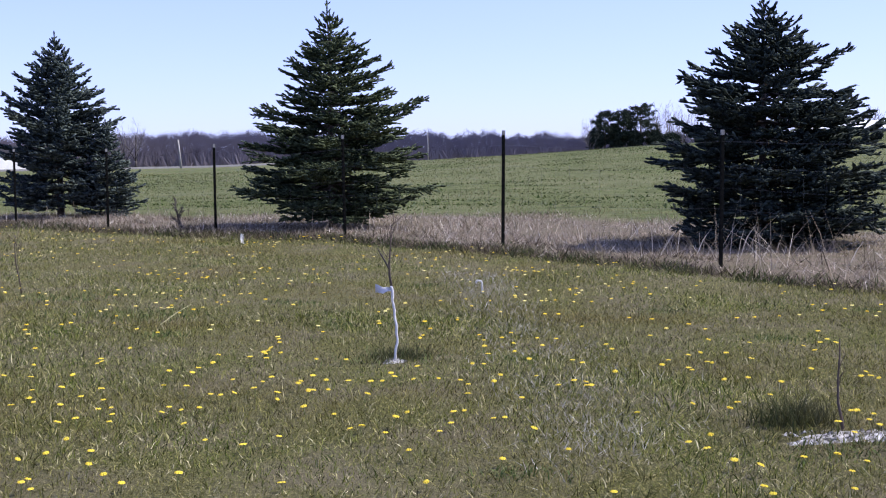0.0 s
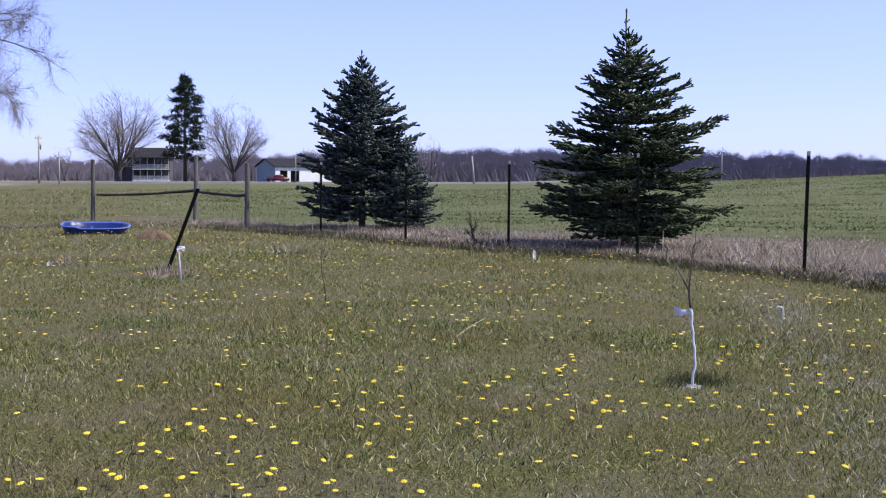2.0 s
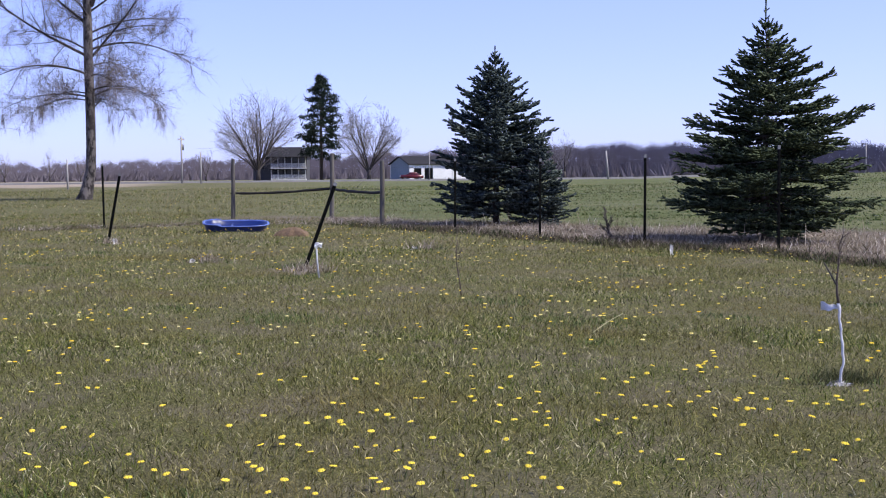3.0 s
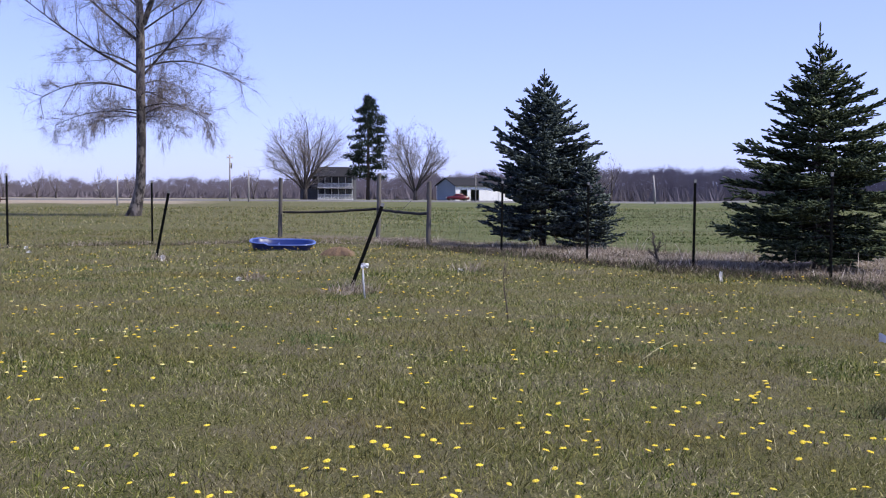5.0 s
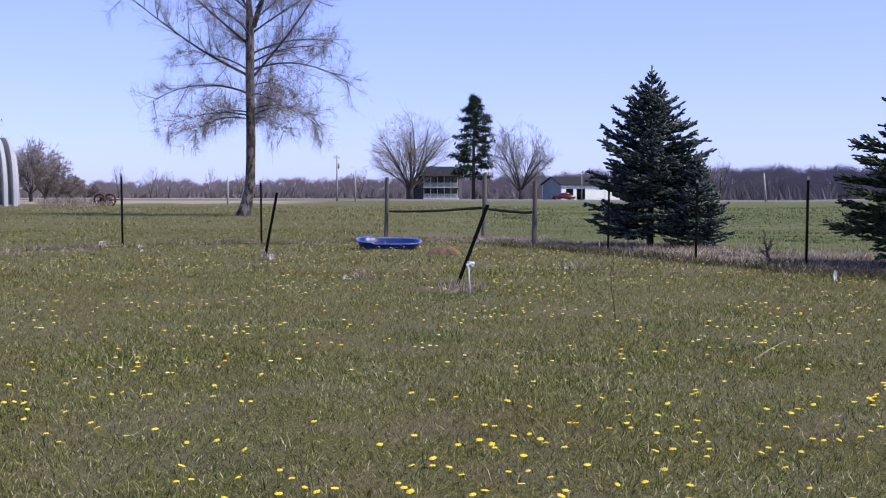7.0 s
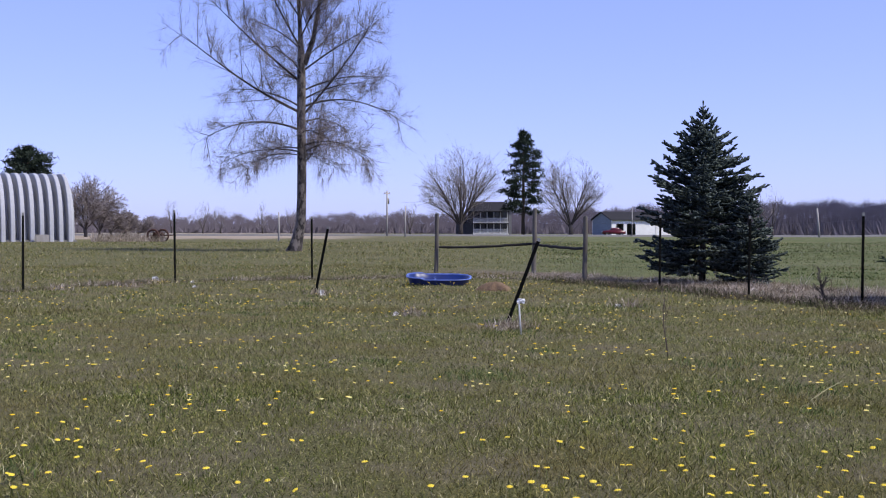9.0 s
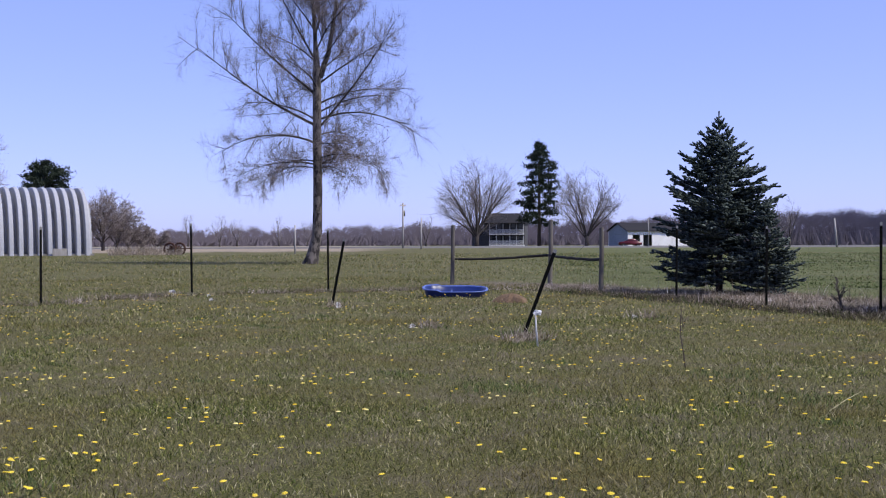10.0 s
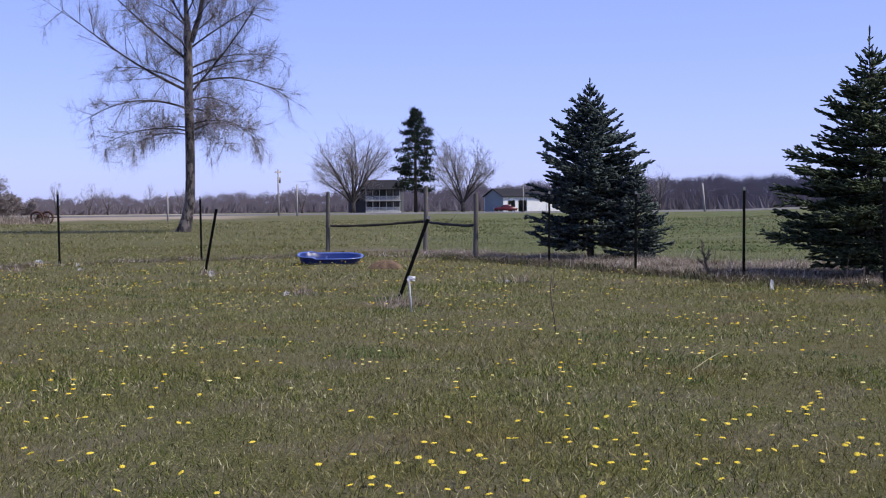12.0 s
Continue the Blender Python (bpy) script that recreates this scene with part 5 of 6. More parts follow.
def build_barn():
    x, y = polar(-18.9, 205)
    b = base("barn", x, y, turn=-18.9 + 10, label="low barn with a white metal roof on the ridge", category="barn")
    h = 1.4 + 205 * math.tan(radians(0.85)) - gz(x, y)
    V, F = joined([block(-9, 9, 0, 9, -0.3, h)] + [([(q, 0.1, h), (q, 8.9, h), (q, 4.5, h + 1.25), (q * 0.98, 0.1, h), (q * 0.98, 8.9, h), (q * 0.98, 4.5, h + 1.25)], [(0, 1, 2), (3, 5, 4), (0, 2, 5, 3), (1, 4, 5, 2)]) for q in (-8.99, 8.99)])
    part("wall", np_mesh("barn_wall", V, F, M_GREY_SIDING), b)
    V, F = gable_roof(-9, 9, 0, 9, h + 0.02, 1.3, 0.4, 0.15)
    part("roof", np_mesh("barn_roof", V, F, M_PALE_ROOF), b, "white metal roof")
    for px in (-5, 0, 5):
        window(b, px, -0.01, h * 0.55, 1.2, 0.8)


build_barn()


# ---- poles ----
def pole(az, d, base_up, height, r, label, arm=False, lean=0.0):
    x, y = polar(az, d)
    ob = base("utility_pole" if arm else "marker_pole", x, y, gz(x, y) - 0.05, az + (62 if arm else 0), label=label, category="pole")
    top = math.tan(radians(lean)) * height
    V, F = tube([(0, 0, -0.3), (top * 0.5, 0, height * 0.5), (top, 0, height)], [r * 1.2, r, r * 0.8], 8)
    part("shaft", np_mesh("pole_shaft", V, F, M_POLE, True), ob)
    if arm:
        V, F = block(-0.85, 0.85, -0.06, 0.06, height - 0.5, height - 0.36, 0.01)
        part("crossarm", np_mesh("crossarm", V, F, M_POLE), ob)
        for k in (-0.75, -0.3, 0.3, 0.75):
            V, F = tube([(k, 0, height - 0.36), (k, 0, height - 0.28), (k, 0, height - 0.2)], [0.03, 0.06, 0.03], 8)
            part("insulator", np_mesh("insulator", V, F, M_WHITE), ob)
        V, F = tube([(0.28, 0, height - 1.9), (0.28, 0, height - 1.1)], 0.2, 12)
        part("transformer", np_mesh("transformer", V, F, M_WIRE, True), ob)


def pole_height(az, d, el):
    x, y = polar(az, d)
    return 1.4 + d * math.tan(radians(el)) - gz(x, y)


pole(31.48, 172, 0, pole_height(31.48, 172, 1.6), 0.13, "grey wooden utility pole with a crossarm by the road", True)
pole(30.63, 150, 0, pole_height(30.63, 150, 0.9), 0.09, "pale bare pole beside the road")
pole(36.47, 103, 0, pole_height(36.47, 103, 0.59), 0.07, "pale bare marker pole in the field")
pole(11.88, 172, 0, pole_height(11.88, 172, 0.8), 0.13, "pale leaning pole beside the far road", False, -5)
pole(20.15, 175, 0, pole_height(20.15, 175, 0.85), 0.06, "thin grey pole beside the far road")
pole(0.6, 240, 0, pole_height(0.6, 240, 1.0), 0.09, "thin grey pole before the woods")
pole(42.9, 180, 0, pole_height(42.9, 180, 0.1), 0.08, "thin dark pole before the woods")


# ---- blue wading pool ----
def build_pool():
    pool = base("wading_pool", -14.05, 25.25, turn=29, label="blue plastic wading pool lying on the lawn", category="wading pool")
    pool.matrix_basis = pool.matrix_basis @ pose(0, 0, 0.03, 4.5, 0, 0) @ Matrix.Diagonal((1, 1, 0.7, 1))
    n = 48
    a = np.linspace(0, 2 * math.pi, n, endpoint=False)
    sx = np.sign(np.cos(a)) * np.abs(np.cos(a)) ** 0.62 * 0.76
    sy = np.sign(np.sin(a)) * np.abs(np.sin(a)) ** 0.62 * 0.62
    rngs = [(0.88, 0.0), (0.90, 0.04), (0.955, 0.19), (0.985, 0.2)]
    inner = [(0.94, 0.2), (0.9, 0.17), (0.86, 0.045), (0.8, 0.03)]
    wave = 0.008 * np.cos(a * 8)
    V = []
    for k, z in rngs + inner:
        V += [(px * k * (1 + w * (z > 0.02)), py * k * (1 + w * (z > 0.02)), z + (0.05 * (px < -0.35) * min(1, z / 0.19))) for px, py, w in zip(sx, sy, wave)]
    m = len(rngs) + len(inner)
    F = [(i * n + j, i * n + (j + 1) % n, (i + 1) * n + (j + 1) % n, (i + 1) * n + j) for i in range(m - 1) if i != 2 for j in range(n)]
    F += [tuple((m - 1) * n + j for j in range(n)), tuple(j for j in range(n - 1, -1, -1))]
    part("shell", np_mesh("pool_shell", V, F, M_POOL, True), pool)
    V, F = [], []
    for k, z in ((0.957, 0.192), (1.01, 0.185), (1.015, 0.205), (0.985, 0.222), (0.945, 0.215), (0.93, 0.19)):
        V += [(px * k, py * k, z + 0.05 * (px < -0.35)) for px, py in zip(sx, sy)]
    F = [(i * n + j, i * n + (j + 1) % n, (i + 1) * n + (j + 1) % n, (i + 1) * n + j) for i in range(5) for j in range(n)]
    part("rim", np_mesh("pool_rim", V, F, M_POOL_RIM, True), pool, "lighter blue rolled rim")
    V, F = block(-0.62, -0.34, -0.36, 0.36, 0.03, 0.16, 0.03)
    part("seat", np_mesh("pool_seat", V, F, M_POOL_RIM, True), pool, "moulded lighter blue seat")
    V, F = block(-0.12, -0.06, -0.42, 0.42, 0.03, 0.14, 0.02)
    part("divider", np_mesh("pool_divider", V, F, M_POOL_RIM, True), pool)


build_pool()


# ---- saplings and markers ----
def twig_set(rng, p, d, length, r, n, spread=0.6):
    pcs = []
    for _ in range(n):
        u = rng.uniform(0.2, 0.95)
        q = p + d * length * u
        side = rng.normal(0, 1, 3)
        dd = d * 0.8 + side * spread / (np.linalg.norm(side) + 1e-9)
        dd /= np.linalg.norm(dd)
        L = length * rng.uniform(0.2, 0.45)
        pcs.append(tube([q, q + dd * L * 0.5 + rng.normal(0, 0.006, 3), q + dd * L], [r, r * 0.8, r * 0.5], 5))
    return pcs


def mulch(x, y, rx, ry, label, mat, seed, h=0.02):
    """A low uneven patch of loose pale mulch."""
    rng = np.random.default_rng(seed)
    ob = base("mulch_patch", x, y, label=label, category="mulch")
    n, V, F = 30, [], []
    for i, k in enumerate((0.0, 0.35, 0.7, 1.0)):
        for j in range(n):
            a = 2 * math.pi * j / n
            q = k * (1 + 0.22 * math.sin(3 * a + seed) + 0.13 * math.sin(7 * a) + rng.normal(0, 0.05))
            V.append((rx * q * math.cos(a), ry * q * math.sin(a), (h * (1 - k * k) + rng.normal(0, 0.004)) if k < 1 else -0.02))
        if i:
            F += [((i - 1) * n + j, i * n + j, i * n + (j + 1) % n, (i - 1) * n + (j + 1) % n) for j in range(n)]
    part("bed", np_mesh("mulch_bed", V, F, mat, True), ob)
    m = int(900 * rx * ry + 60)
    a, k = rng.uniform(0, 6.28, m), np.sqrt(rng.uniform(0, 1, m))
    P = np.stack([rx * k * np.cos(a) * 1.05, ry * k * np.sin(a) * 1.05, h * (1 - k * k) + 0.004], 1)
    s0 = rng.normal(0, 0.016, (m, 3)) * np.array((1, 1, 0.5))
    s1 = rng.normal(0, 0.012, (m, 3)) * np.array((1, 1, 0.6)) + np.array((0, 0, 0.006))
    V = np.stack([P, P + s0, P + s1], 1).reshape(-1, 3)
    tagged(part("chips", np_mesh("mulch_chips", V, np.arange(len(V)).reshape(-1, 3), mat), ob), kind="stuff")


def build_saplings():
    rng = np.random.default_rng(12)
    sap = base("wrapped_sapling", -0.2, 8.2, label="thin young tree wrapped in white with a loose ribbon end", category="sapling")
    zz = np.linspace(-0.03, 0.53, 18)
    P = np.c_[np.interp(zz, (-0.03, 0.06, 0.16, 0.28, 0.40, 0.53), (0.0, 0.012, 0.028, 0.018, 0.004, -0.006)) + 0.0035 * np.sin(zz * 55), 0.003 * np.cos(zz * 41), zz]
    V, F = tube(P, 0.0082 + 0.0012 * np.sin(zz * 70) + 0.0015 * (zz > 0.49), 10)
    V = V + rng.normal(0, 0.0012, V.shape)
    wrap = part("wrap", np_mesh("wrap", V, F, M_WRAP, True), sap, "white spiral tree wrap")
    n = 9
    V = []
    for i in range(n):
        u = i / (n - 1)
        for v, wdt in ((0, 1), (0.5, 1), (1, 1)):
            V.append((-0.012 - 0.105 * u, 0.012 * math.sin(u * 5 + v * 2), 0.51 + 0.028 * u - (0.02 + 0.04 * u) * v + 0.006 * math.sin(u * 9)))
    F = [(3 * i + j, 3 * i + j + 1, 3 * i + 4 + j, 3 * i + 3 + j) for i in range(n - 1) for j in range(2)]
    nV = len(V)
    V2 = V + [(px, py + 0.003, pz) for px, py, pz in V]
    F2 = F + [tuple(nV + q for q in reversed(f)) for f in F]
    part("ribbon", np_mesh("ribbon", V2, F2, M_WRAP, True), wrap, "loose white ribbon end")
    stem = np.array([(-0.006, 0, 0.52), (-0.018, 0, 0.6), (-0.02, 0.005, 0.68), (-0.01, 0.0, 0.78), (-0.004, 0.01, 0.9)])
    V, F = tube(stem, [0.009, 0.008, 0.007, 0.005, 0.003], 8)
    part("stem", np_mesh("stem", V, F, M_SAPLING, True), sap)
    V, F = joined([tube([(-0.018, 0, 0.64), (-0.06, 0.0, 0.72), (-0.1, 0.0, 0.79)], [0.006, 0.0055, 0.004], 7)])
    part("branch", np_mesh("branch", V, F, M_POST, True), sap, "pale side branch")
    V, F = joined(twig_set(rng, stem[1], np.array((0.05, 0, 1.0)), 0.36, 0.0028, 9))
    part("twigs", np_mesh("twigs", V, F, M_SAPLING, True), sap)
    mulch(-0.2, 8.19, 0.085, 0.055, "small ring of pale mulch round a wrapped sapling", M_ASH, 2, 0.018)
    # a bare whip in pale mulch
    whip = base("bare_sapling", 2.1, 5.8, label="thin bare sapling standing in pale mulch", category="sapling")
    stem = np.array([(0.01, 0, -0.03), (0.0, 0, 0.06), (-0.02, 0, 0.15), (-0.022, 0.0, 0.26), (-0.012, 0.01, 0.38), (-0.016, 0, 0.47)])
    V, F = tube(stem, [0.009, 0.008, 0.007, 0.0055, 0.004, 0.0025], 8)
    part("stem", np_mesh("stem", V, F, M_SAPLING, True), whip)
    V, F = joined(twig_set(rng, stem[2], np.array((0.02, 0, 1.0)), 0.3, 0.002, 4, 0.35))
    part("twigs", np_mesh("twigs", V, F, M_SAPLING, True), whip)
    mulch(2.22, 5.72, 0.42, 0.13, "pale chalky mulch round a bare sapling", M_ASH, 3, 0.014)
    px, py = 2.22 + rng.normal(0, 0.32, 620), 5.7 + rng.normal(0, 0.11, 620)
    me = blade_mesh("clump", np.stack([px, py, ground_z(px, py)], 1), rng.uniform(0.03, 0.08, 620), rng.uniform(0.003, 0.007, 620), np.abs(rng.normal(0.8, 0.4, 620)), M_TUFT, rng, 0.7)
    tagged(new("grass_clump", me), "thin grass growing through pale mulch", "grass", kind="stuff")
    # a slender whip further back
    whip = base("bare_sapling", -4.33, 12.75, label="slender leafless sapling whip in the lawn", category="sapling")
    stem = np.array([(0.03, 0, -0.03), (0.01, 0, 0.15), (-0.02, 0, 0.32), (-0.03, 0.0, 0.5), (-0.015, 0.01, 0.62)])
    V, F = tube(stem, [0.008, 0.007, 0.006, 0.005, 0.003], 7)
    part("stem", np_mesh("stem", V, F, M_SAPLING, True), whip)
    V, F = joined(twig_set(rng, stem[1], np.array((-0.05, 0, 1.0)), 0.45, 0.0025, 8, 0.5))
    part("twigs", np_mesh("twigs", V, F, M_SAPLING, True), whip)
    # dark grass round the wrapped stem
    m = 700
    x, y = -0.17 + rng.normal(0, 0.11, m), 8.36 + rng.normal(0, 0.09, m)
    me = blade_mesh("clump", np.stack([x, y, ground_z(x, y) - 0.005], 1), rng.uniform(0.04, 0.13, m), rng.uniform(0.003, 0.007, m), np.abs(rng.normal(0.6, 0.35, m)), M_TUFT, rng, 0.7)
    tagged(new("grass_clump", me), "dark green grass round a wrapped sapling", "grass", kind="stuff")
    # dark grass by the whip
    m = 700
    x, y = 1.93 + rng.normal(0, 0.1, m), 6.0 + rng.normal(0, 0.06, m)
    me = blade_mesh("clump", np.stack([x, y, ground_z(x, y) - 0.005], 1), rng.uniform(0.08, 0.2, m), rng.uniform(0.003, 0.006, m), np.abs(rng.normal(0.45, 0.3, m)), M_TUFT, rng, 0.7)
    tagged(new("grass_clump", me), "dark green grass clump beside pale mulch", "grass", kind="stuff")


build_saplings()


def build_markers():
    rng = np.random.default_rng(14)
    # white hook
    hook = base("white_hook", 0.54, 12.25, turn=0, label="small white bent plastic stake in the lawn", category="garden stake")
    P = [(0, 0, -0.03), (0, 0, 0.10)] + [(-0.032 + 0.032 * math.cos(a), 0, 0.11 + 0.032 * math.sin(a)) for a in np.linspace(0, 3.0, 8)]
    V, F = tube(P, 0.010, 8)
    part("shaft", np_mesh("hook", V, F, M_WHITE, True), hook)
    # white stake with a tag, by the leaning post
    st = base("white_stake", -6.8, 14.38, turn=25, label="slim white stake with a crumpled white tag", category="garden stake")
    V, F = tube([(0.0, 0, -0.03), (-0.02, 0, 0.22), (-0.03, 0.01, 0.42)], [0.012, 0.0115, 0.011], 8)
    part("shaft", np_mesh("stake", V, F, M_WHITE, True), st)
    n, V = 6, []
    for i in range(n):
        for j in range(n):
            V.append((-0.05 + 0.019 * i + rng.normal(0, 0.004), rng.normal(0, 0.013), 0.405 + 0.011 * j + rng.normal(0, 0.006)))
    F = [(i * n + j, i * n + j + 1, (i + 1) * n + j + 1, (i + 1) * n + j) for i in range(n - 1) for j in range(n - 1)]
    k = len(V)
    V = V + [(a, b + 0.006, c) for a, b, c in V]
    F = F + [tuple(k + q for q in reversed(f)) for f in F]
    part("tag", np_mesh("tag", V, F, M_WHITE, False), st, "crumpled white tag")
    mulch(-7.28, 15.1, 0.2, 0.3, "patch of dry pale soil under the leaning post", M_DRYSOIL, 7, 0.05)
    # scraps of white
    for x, y, w, h, label in ((-3.15, 20.05, 0.09, 0.17, "white plastic scrap caught in the fence weeds"), (-20.08, 22.3, 0.2, 0.15, "white crumpled scrap at the dry fence edge"), (-19.35, 22.75, 0.12, 0.08, "small white scrap near a fence post"),
                              (-13.95, 20.3, 0.13, 0.12, "white scrap at the foot of a leaning post"), (-9.85, 16.35, 0.14, 0.06, "pale scrap lying in a straw tuft"), (-7.75, 20.35, 0.16, 0.06, "pale scrap lying in a grass tuft"), (-18.3, 21.6, 0.12, 0.06, "small white scrap in the dry edge")):
        n, V = 6, []
        for i in range(n):
            for j in range(n):
                u, v = i / (n - 1) - 0.5, j / (n - 1)
                V.append((u * w * (1.15 - 0.6 * v) + rng.normal(0, w * 0.06), 0.25 * w * math.sin(3 * u + 2 * v) + rng.normal(0, w * 0.12), h * (v ** 1.2) + rng.normal(0, h * 0.06) - 0.01))
        F = [(i * n + j, i * n + j + 1, (i + 1) * n + j + 1, (i + 1) * n + j) for i in range(n - 1) for j in range(n - 1)]
        V2 = V + [(p + 0.002, q + 0.006, r) for p, q, r in V]
        me = np_mesh("scrap", V2, F + [tuple(36 + q for q in reversed(f)) for f in F], M_WHITE)
        ob = part("white_scrap", me, at=pose(x, y, gz(x, y), 0, 0, float(rng.uniform(35, 60))))
        tagged(ob, label, "scrap", "white scraps")
    # straw tufts
    for x, y in ((-7.2, 15.0), (-7.45, 15.3), (-9.66, 16.4), (-7.6, 20.42), (-14.1, 20.4), (-19.2, 20.6), (-19.6, 18.8)):
        m = 160
        px, py = x + rng.normal(0, 0.16, m), y + rng.normal(0, 0.1, m)
        me = blade_mesh("straw_tuft", np.stack([px, py, ground_z(px, py) - 0.01], 1), rng.uniform(0.08, 0.26, m), rng.uniform(0.006, 0.012, m), np.abs(rng.normal(0.7, 0.35, m)), M_STRAW, rng, 0.7)
        tagged(new("straw_tuft", me), "dry straw tuft in the lawn", "dry grass", kind="stuff")
    # heap of soil
    mulch(-11.95, 24.0, 0.4, 0.28, "low heap of orange-brown soil on the lawn", M_DIRT, 9, 0.19)
    # a pale fallen stem
    a, b = np.array((-2.2, 9.94)), np.array((-2.16, 11.0))
    V, F = tube([(0, 0, 0.03), ((b - a)[0] * 0.5, (b - a)[1] * 0.5, 0.06), ((b - a)[0], (b - a)[1], 0.07)], [0.0032, 0.003, 0.002], 6)
    tagged(part("dry_stem", np_mesh("dry_stem", V, F, M_DRYSTEM, True), at=pose(a[0], a[1], gz(*a))), "pale dry stem lying in the grass", "stick")
    # broken stump in the strip
    out = []
    grow(rng, out, np.array((0, 0, -0.05)), np.array((-0.35, 0, 1.0)), 0.5, 0.04, 2, 0.0, (0, 2, 2), 0.7, 0.5, 0.006)
    st = base("dead_brush", -5.1, 24.6, label="dead woody brush in the dry fence strip", category="brush")
    part("stem_growth", segments_mesh("brush", [o[0] for o in out], [o[1] for o in out], [o[2] for o in out], [o[3] for o in out], M_BARK, 5), st)


M_DRYSOIL = surface("dry_pale_soil", (0.1, 0.08, 0.058), (0.26, 0.215, 0.165), 25, 0.95, bump=0.8)
M_DRYSTEM = surface("dry_stem", (0.34, 0.33, 0.16), (0.5, 0.47, 0.26), 30, 0.8)
build_markers()


# ---- dandelions ----
# where the blooms of the near lawn stand
SPOTS_A = ((2.28, 5.79), (2.75, 7.07), (2.32, 5.99), (2.00, 5.17), (2.25, 5.86), (1.82, 4.79), (2.72, 7.19), (3.57, 9.50), (1.87, 4.98), (2.26, 6.06), (2.08, 5.58), (2.72, 7.30), (2.67, 7.20), (2.25, 6.12), (1.90, 5.27), (2.07, 5.76), (2.90, 8.43), (2.87, 8.50), (1.75, 5.26), (2.76, 8.31), (2.63, 7.96), (2.96, 9.01), (2.44, 7.47), (2.62, 8.26), (1.44, 4.60), (2.11, 6.95), (1.42, 4.70), (1.91, 6.45), (1.49, 5.09), (2.17, 7.88), (1.93, 7.02), (1.42, 5.19), (2.29, 8.42), (1.70, 6.27), (1.61, 6.11), (2.53, 9.76), (1.80, 6.97), (2.04, 8.01), (1.35, 5.34), (1.43, 5.66), (1.87, 7.66), (1.86, 7.77), (2.01, 8.52), (2.13, 9.09))
SPOTS_B = ((1.30, 5.55), (1.86, 8.05), (1.44, 6.27), (1.66, 7.24), (1.69, 7.54), (1.78, 8.03), (2.08, 9.46), (1.62, 7.81), (1.51, 7.47), (1.84, 9.12), (1.86, 9.89), (1.65, 8.78), (1.16, 6.21), (0.82, 4.69), (1.69, 10.01), (1.18, 7.20), (1.33, 8.43), (1.31, 8.51), (1.00, 6.93), (0.97, 6.84), (0.97, 6.98), (1.04, 7.68), (0.70, 5.29), (0.91, 6.95), (1.23, 9.40), (0.98, 7.76), (0.82, 6.95), (0.99, 8.99), (0.85, 8.58), (0.71, 7.21), (0.56, 5.77), (0.85, 9.03), (0.70, 7.81), (0.57, 6.57), (0.63, 8.18), (0.40, 5.27), (0.46, 6.15), (0.65, 8.70), (0.67, 9.33), (0.48, 7.27), (0.40, 6.07), (0.58, 8.97), (0.44, 7.14), (0.44, 8.02))
SPOTS_C = ((0.40, 7.72), (0.43, 8.39), (0.44, 8.87), (0.42, 9.26), (0.33, 7.75), (0.28, 6.79), (0.29, 7.12), (0.25, 6.34), (0.24, 7.23), (0.20, 6.25), (0.18, 5.99), (0.26, 9.95), (0.12, 5.83), (0.10, 7.29), (0.07, 4.95), (0.04, 9.52), (-0.01, 9.01), (-0.01, 9.87), (-0.02, 7.70), (-0.02, 5.42), (-0.03, 7.34), (-0.04, 8.94), (-0.04, 6.25), (-0.12, 6.10), (-0.17, 7.40), (-0.19, 7.50), (-0.15, 5.76), (-0.23, 7.19), (-0.37, 9.64), (-0.39, 9.89), (-0.29, 7.10), (-0.31, 6.73), (-0.28, 6.02), (-0.32, 5.91), (-0.44, 7.28), (-0.52, 8.09), (-0.44, 6.27), (-0.53, 6.88), (-0.57, 7.19), (-0.79, 9.31), (-0.73, 8.15), (-0.85, 9.53), (-0.68, 7.47), (-0.62, 6.85))
SPOTS_D = ((-0.66, 7.02), (-0.62, 6.51), (-0.73, 7.15), (-0.74, 7.16), (-0.54, 4.90), (-0.69, 5.90), (-0.98, 8.25), (-1.05, 8.71), (-0.84, 6.92), (-1.07, 8.89), (-1.12, 9.13), (-0.83, 6.80), (-0.92, 7.36), (-1.09, 8.64), (-1.06, 8.31), (-1.05, 8.01), (-1.07, 8.13), (-0.97, 7.23), (-1.12, 8.36), (-0.97, 7.01), (-1.37, 9.81), (-1.18, 8.18), (-0.83, 5.70), (-1.14, 7.28), (-1.11, 6.94), (-1.17, 6.99), (-1.41, 8.17), (-1.38, 7.90), (-1.23, 6.98), (-1.74, 9.78), (-1.04, 5.84), (-1.68, 9.37), (-1.23, 6.63), (-1.44, 7.69), (-1.48, 7.66), (-1.19, 6.14), (-1.41, 7.15), (-0.99, 4.96), (-1.30, 6.54), (-1.40, 6.63), (-1.63, 7.67), (-1.58, 7.30), (-1.42, 6.47), (-2.06, 9.25))
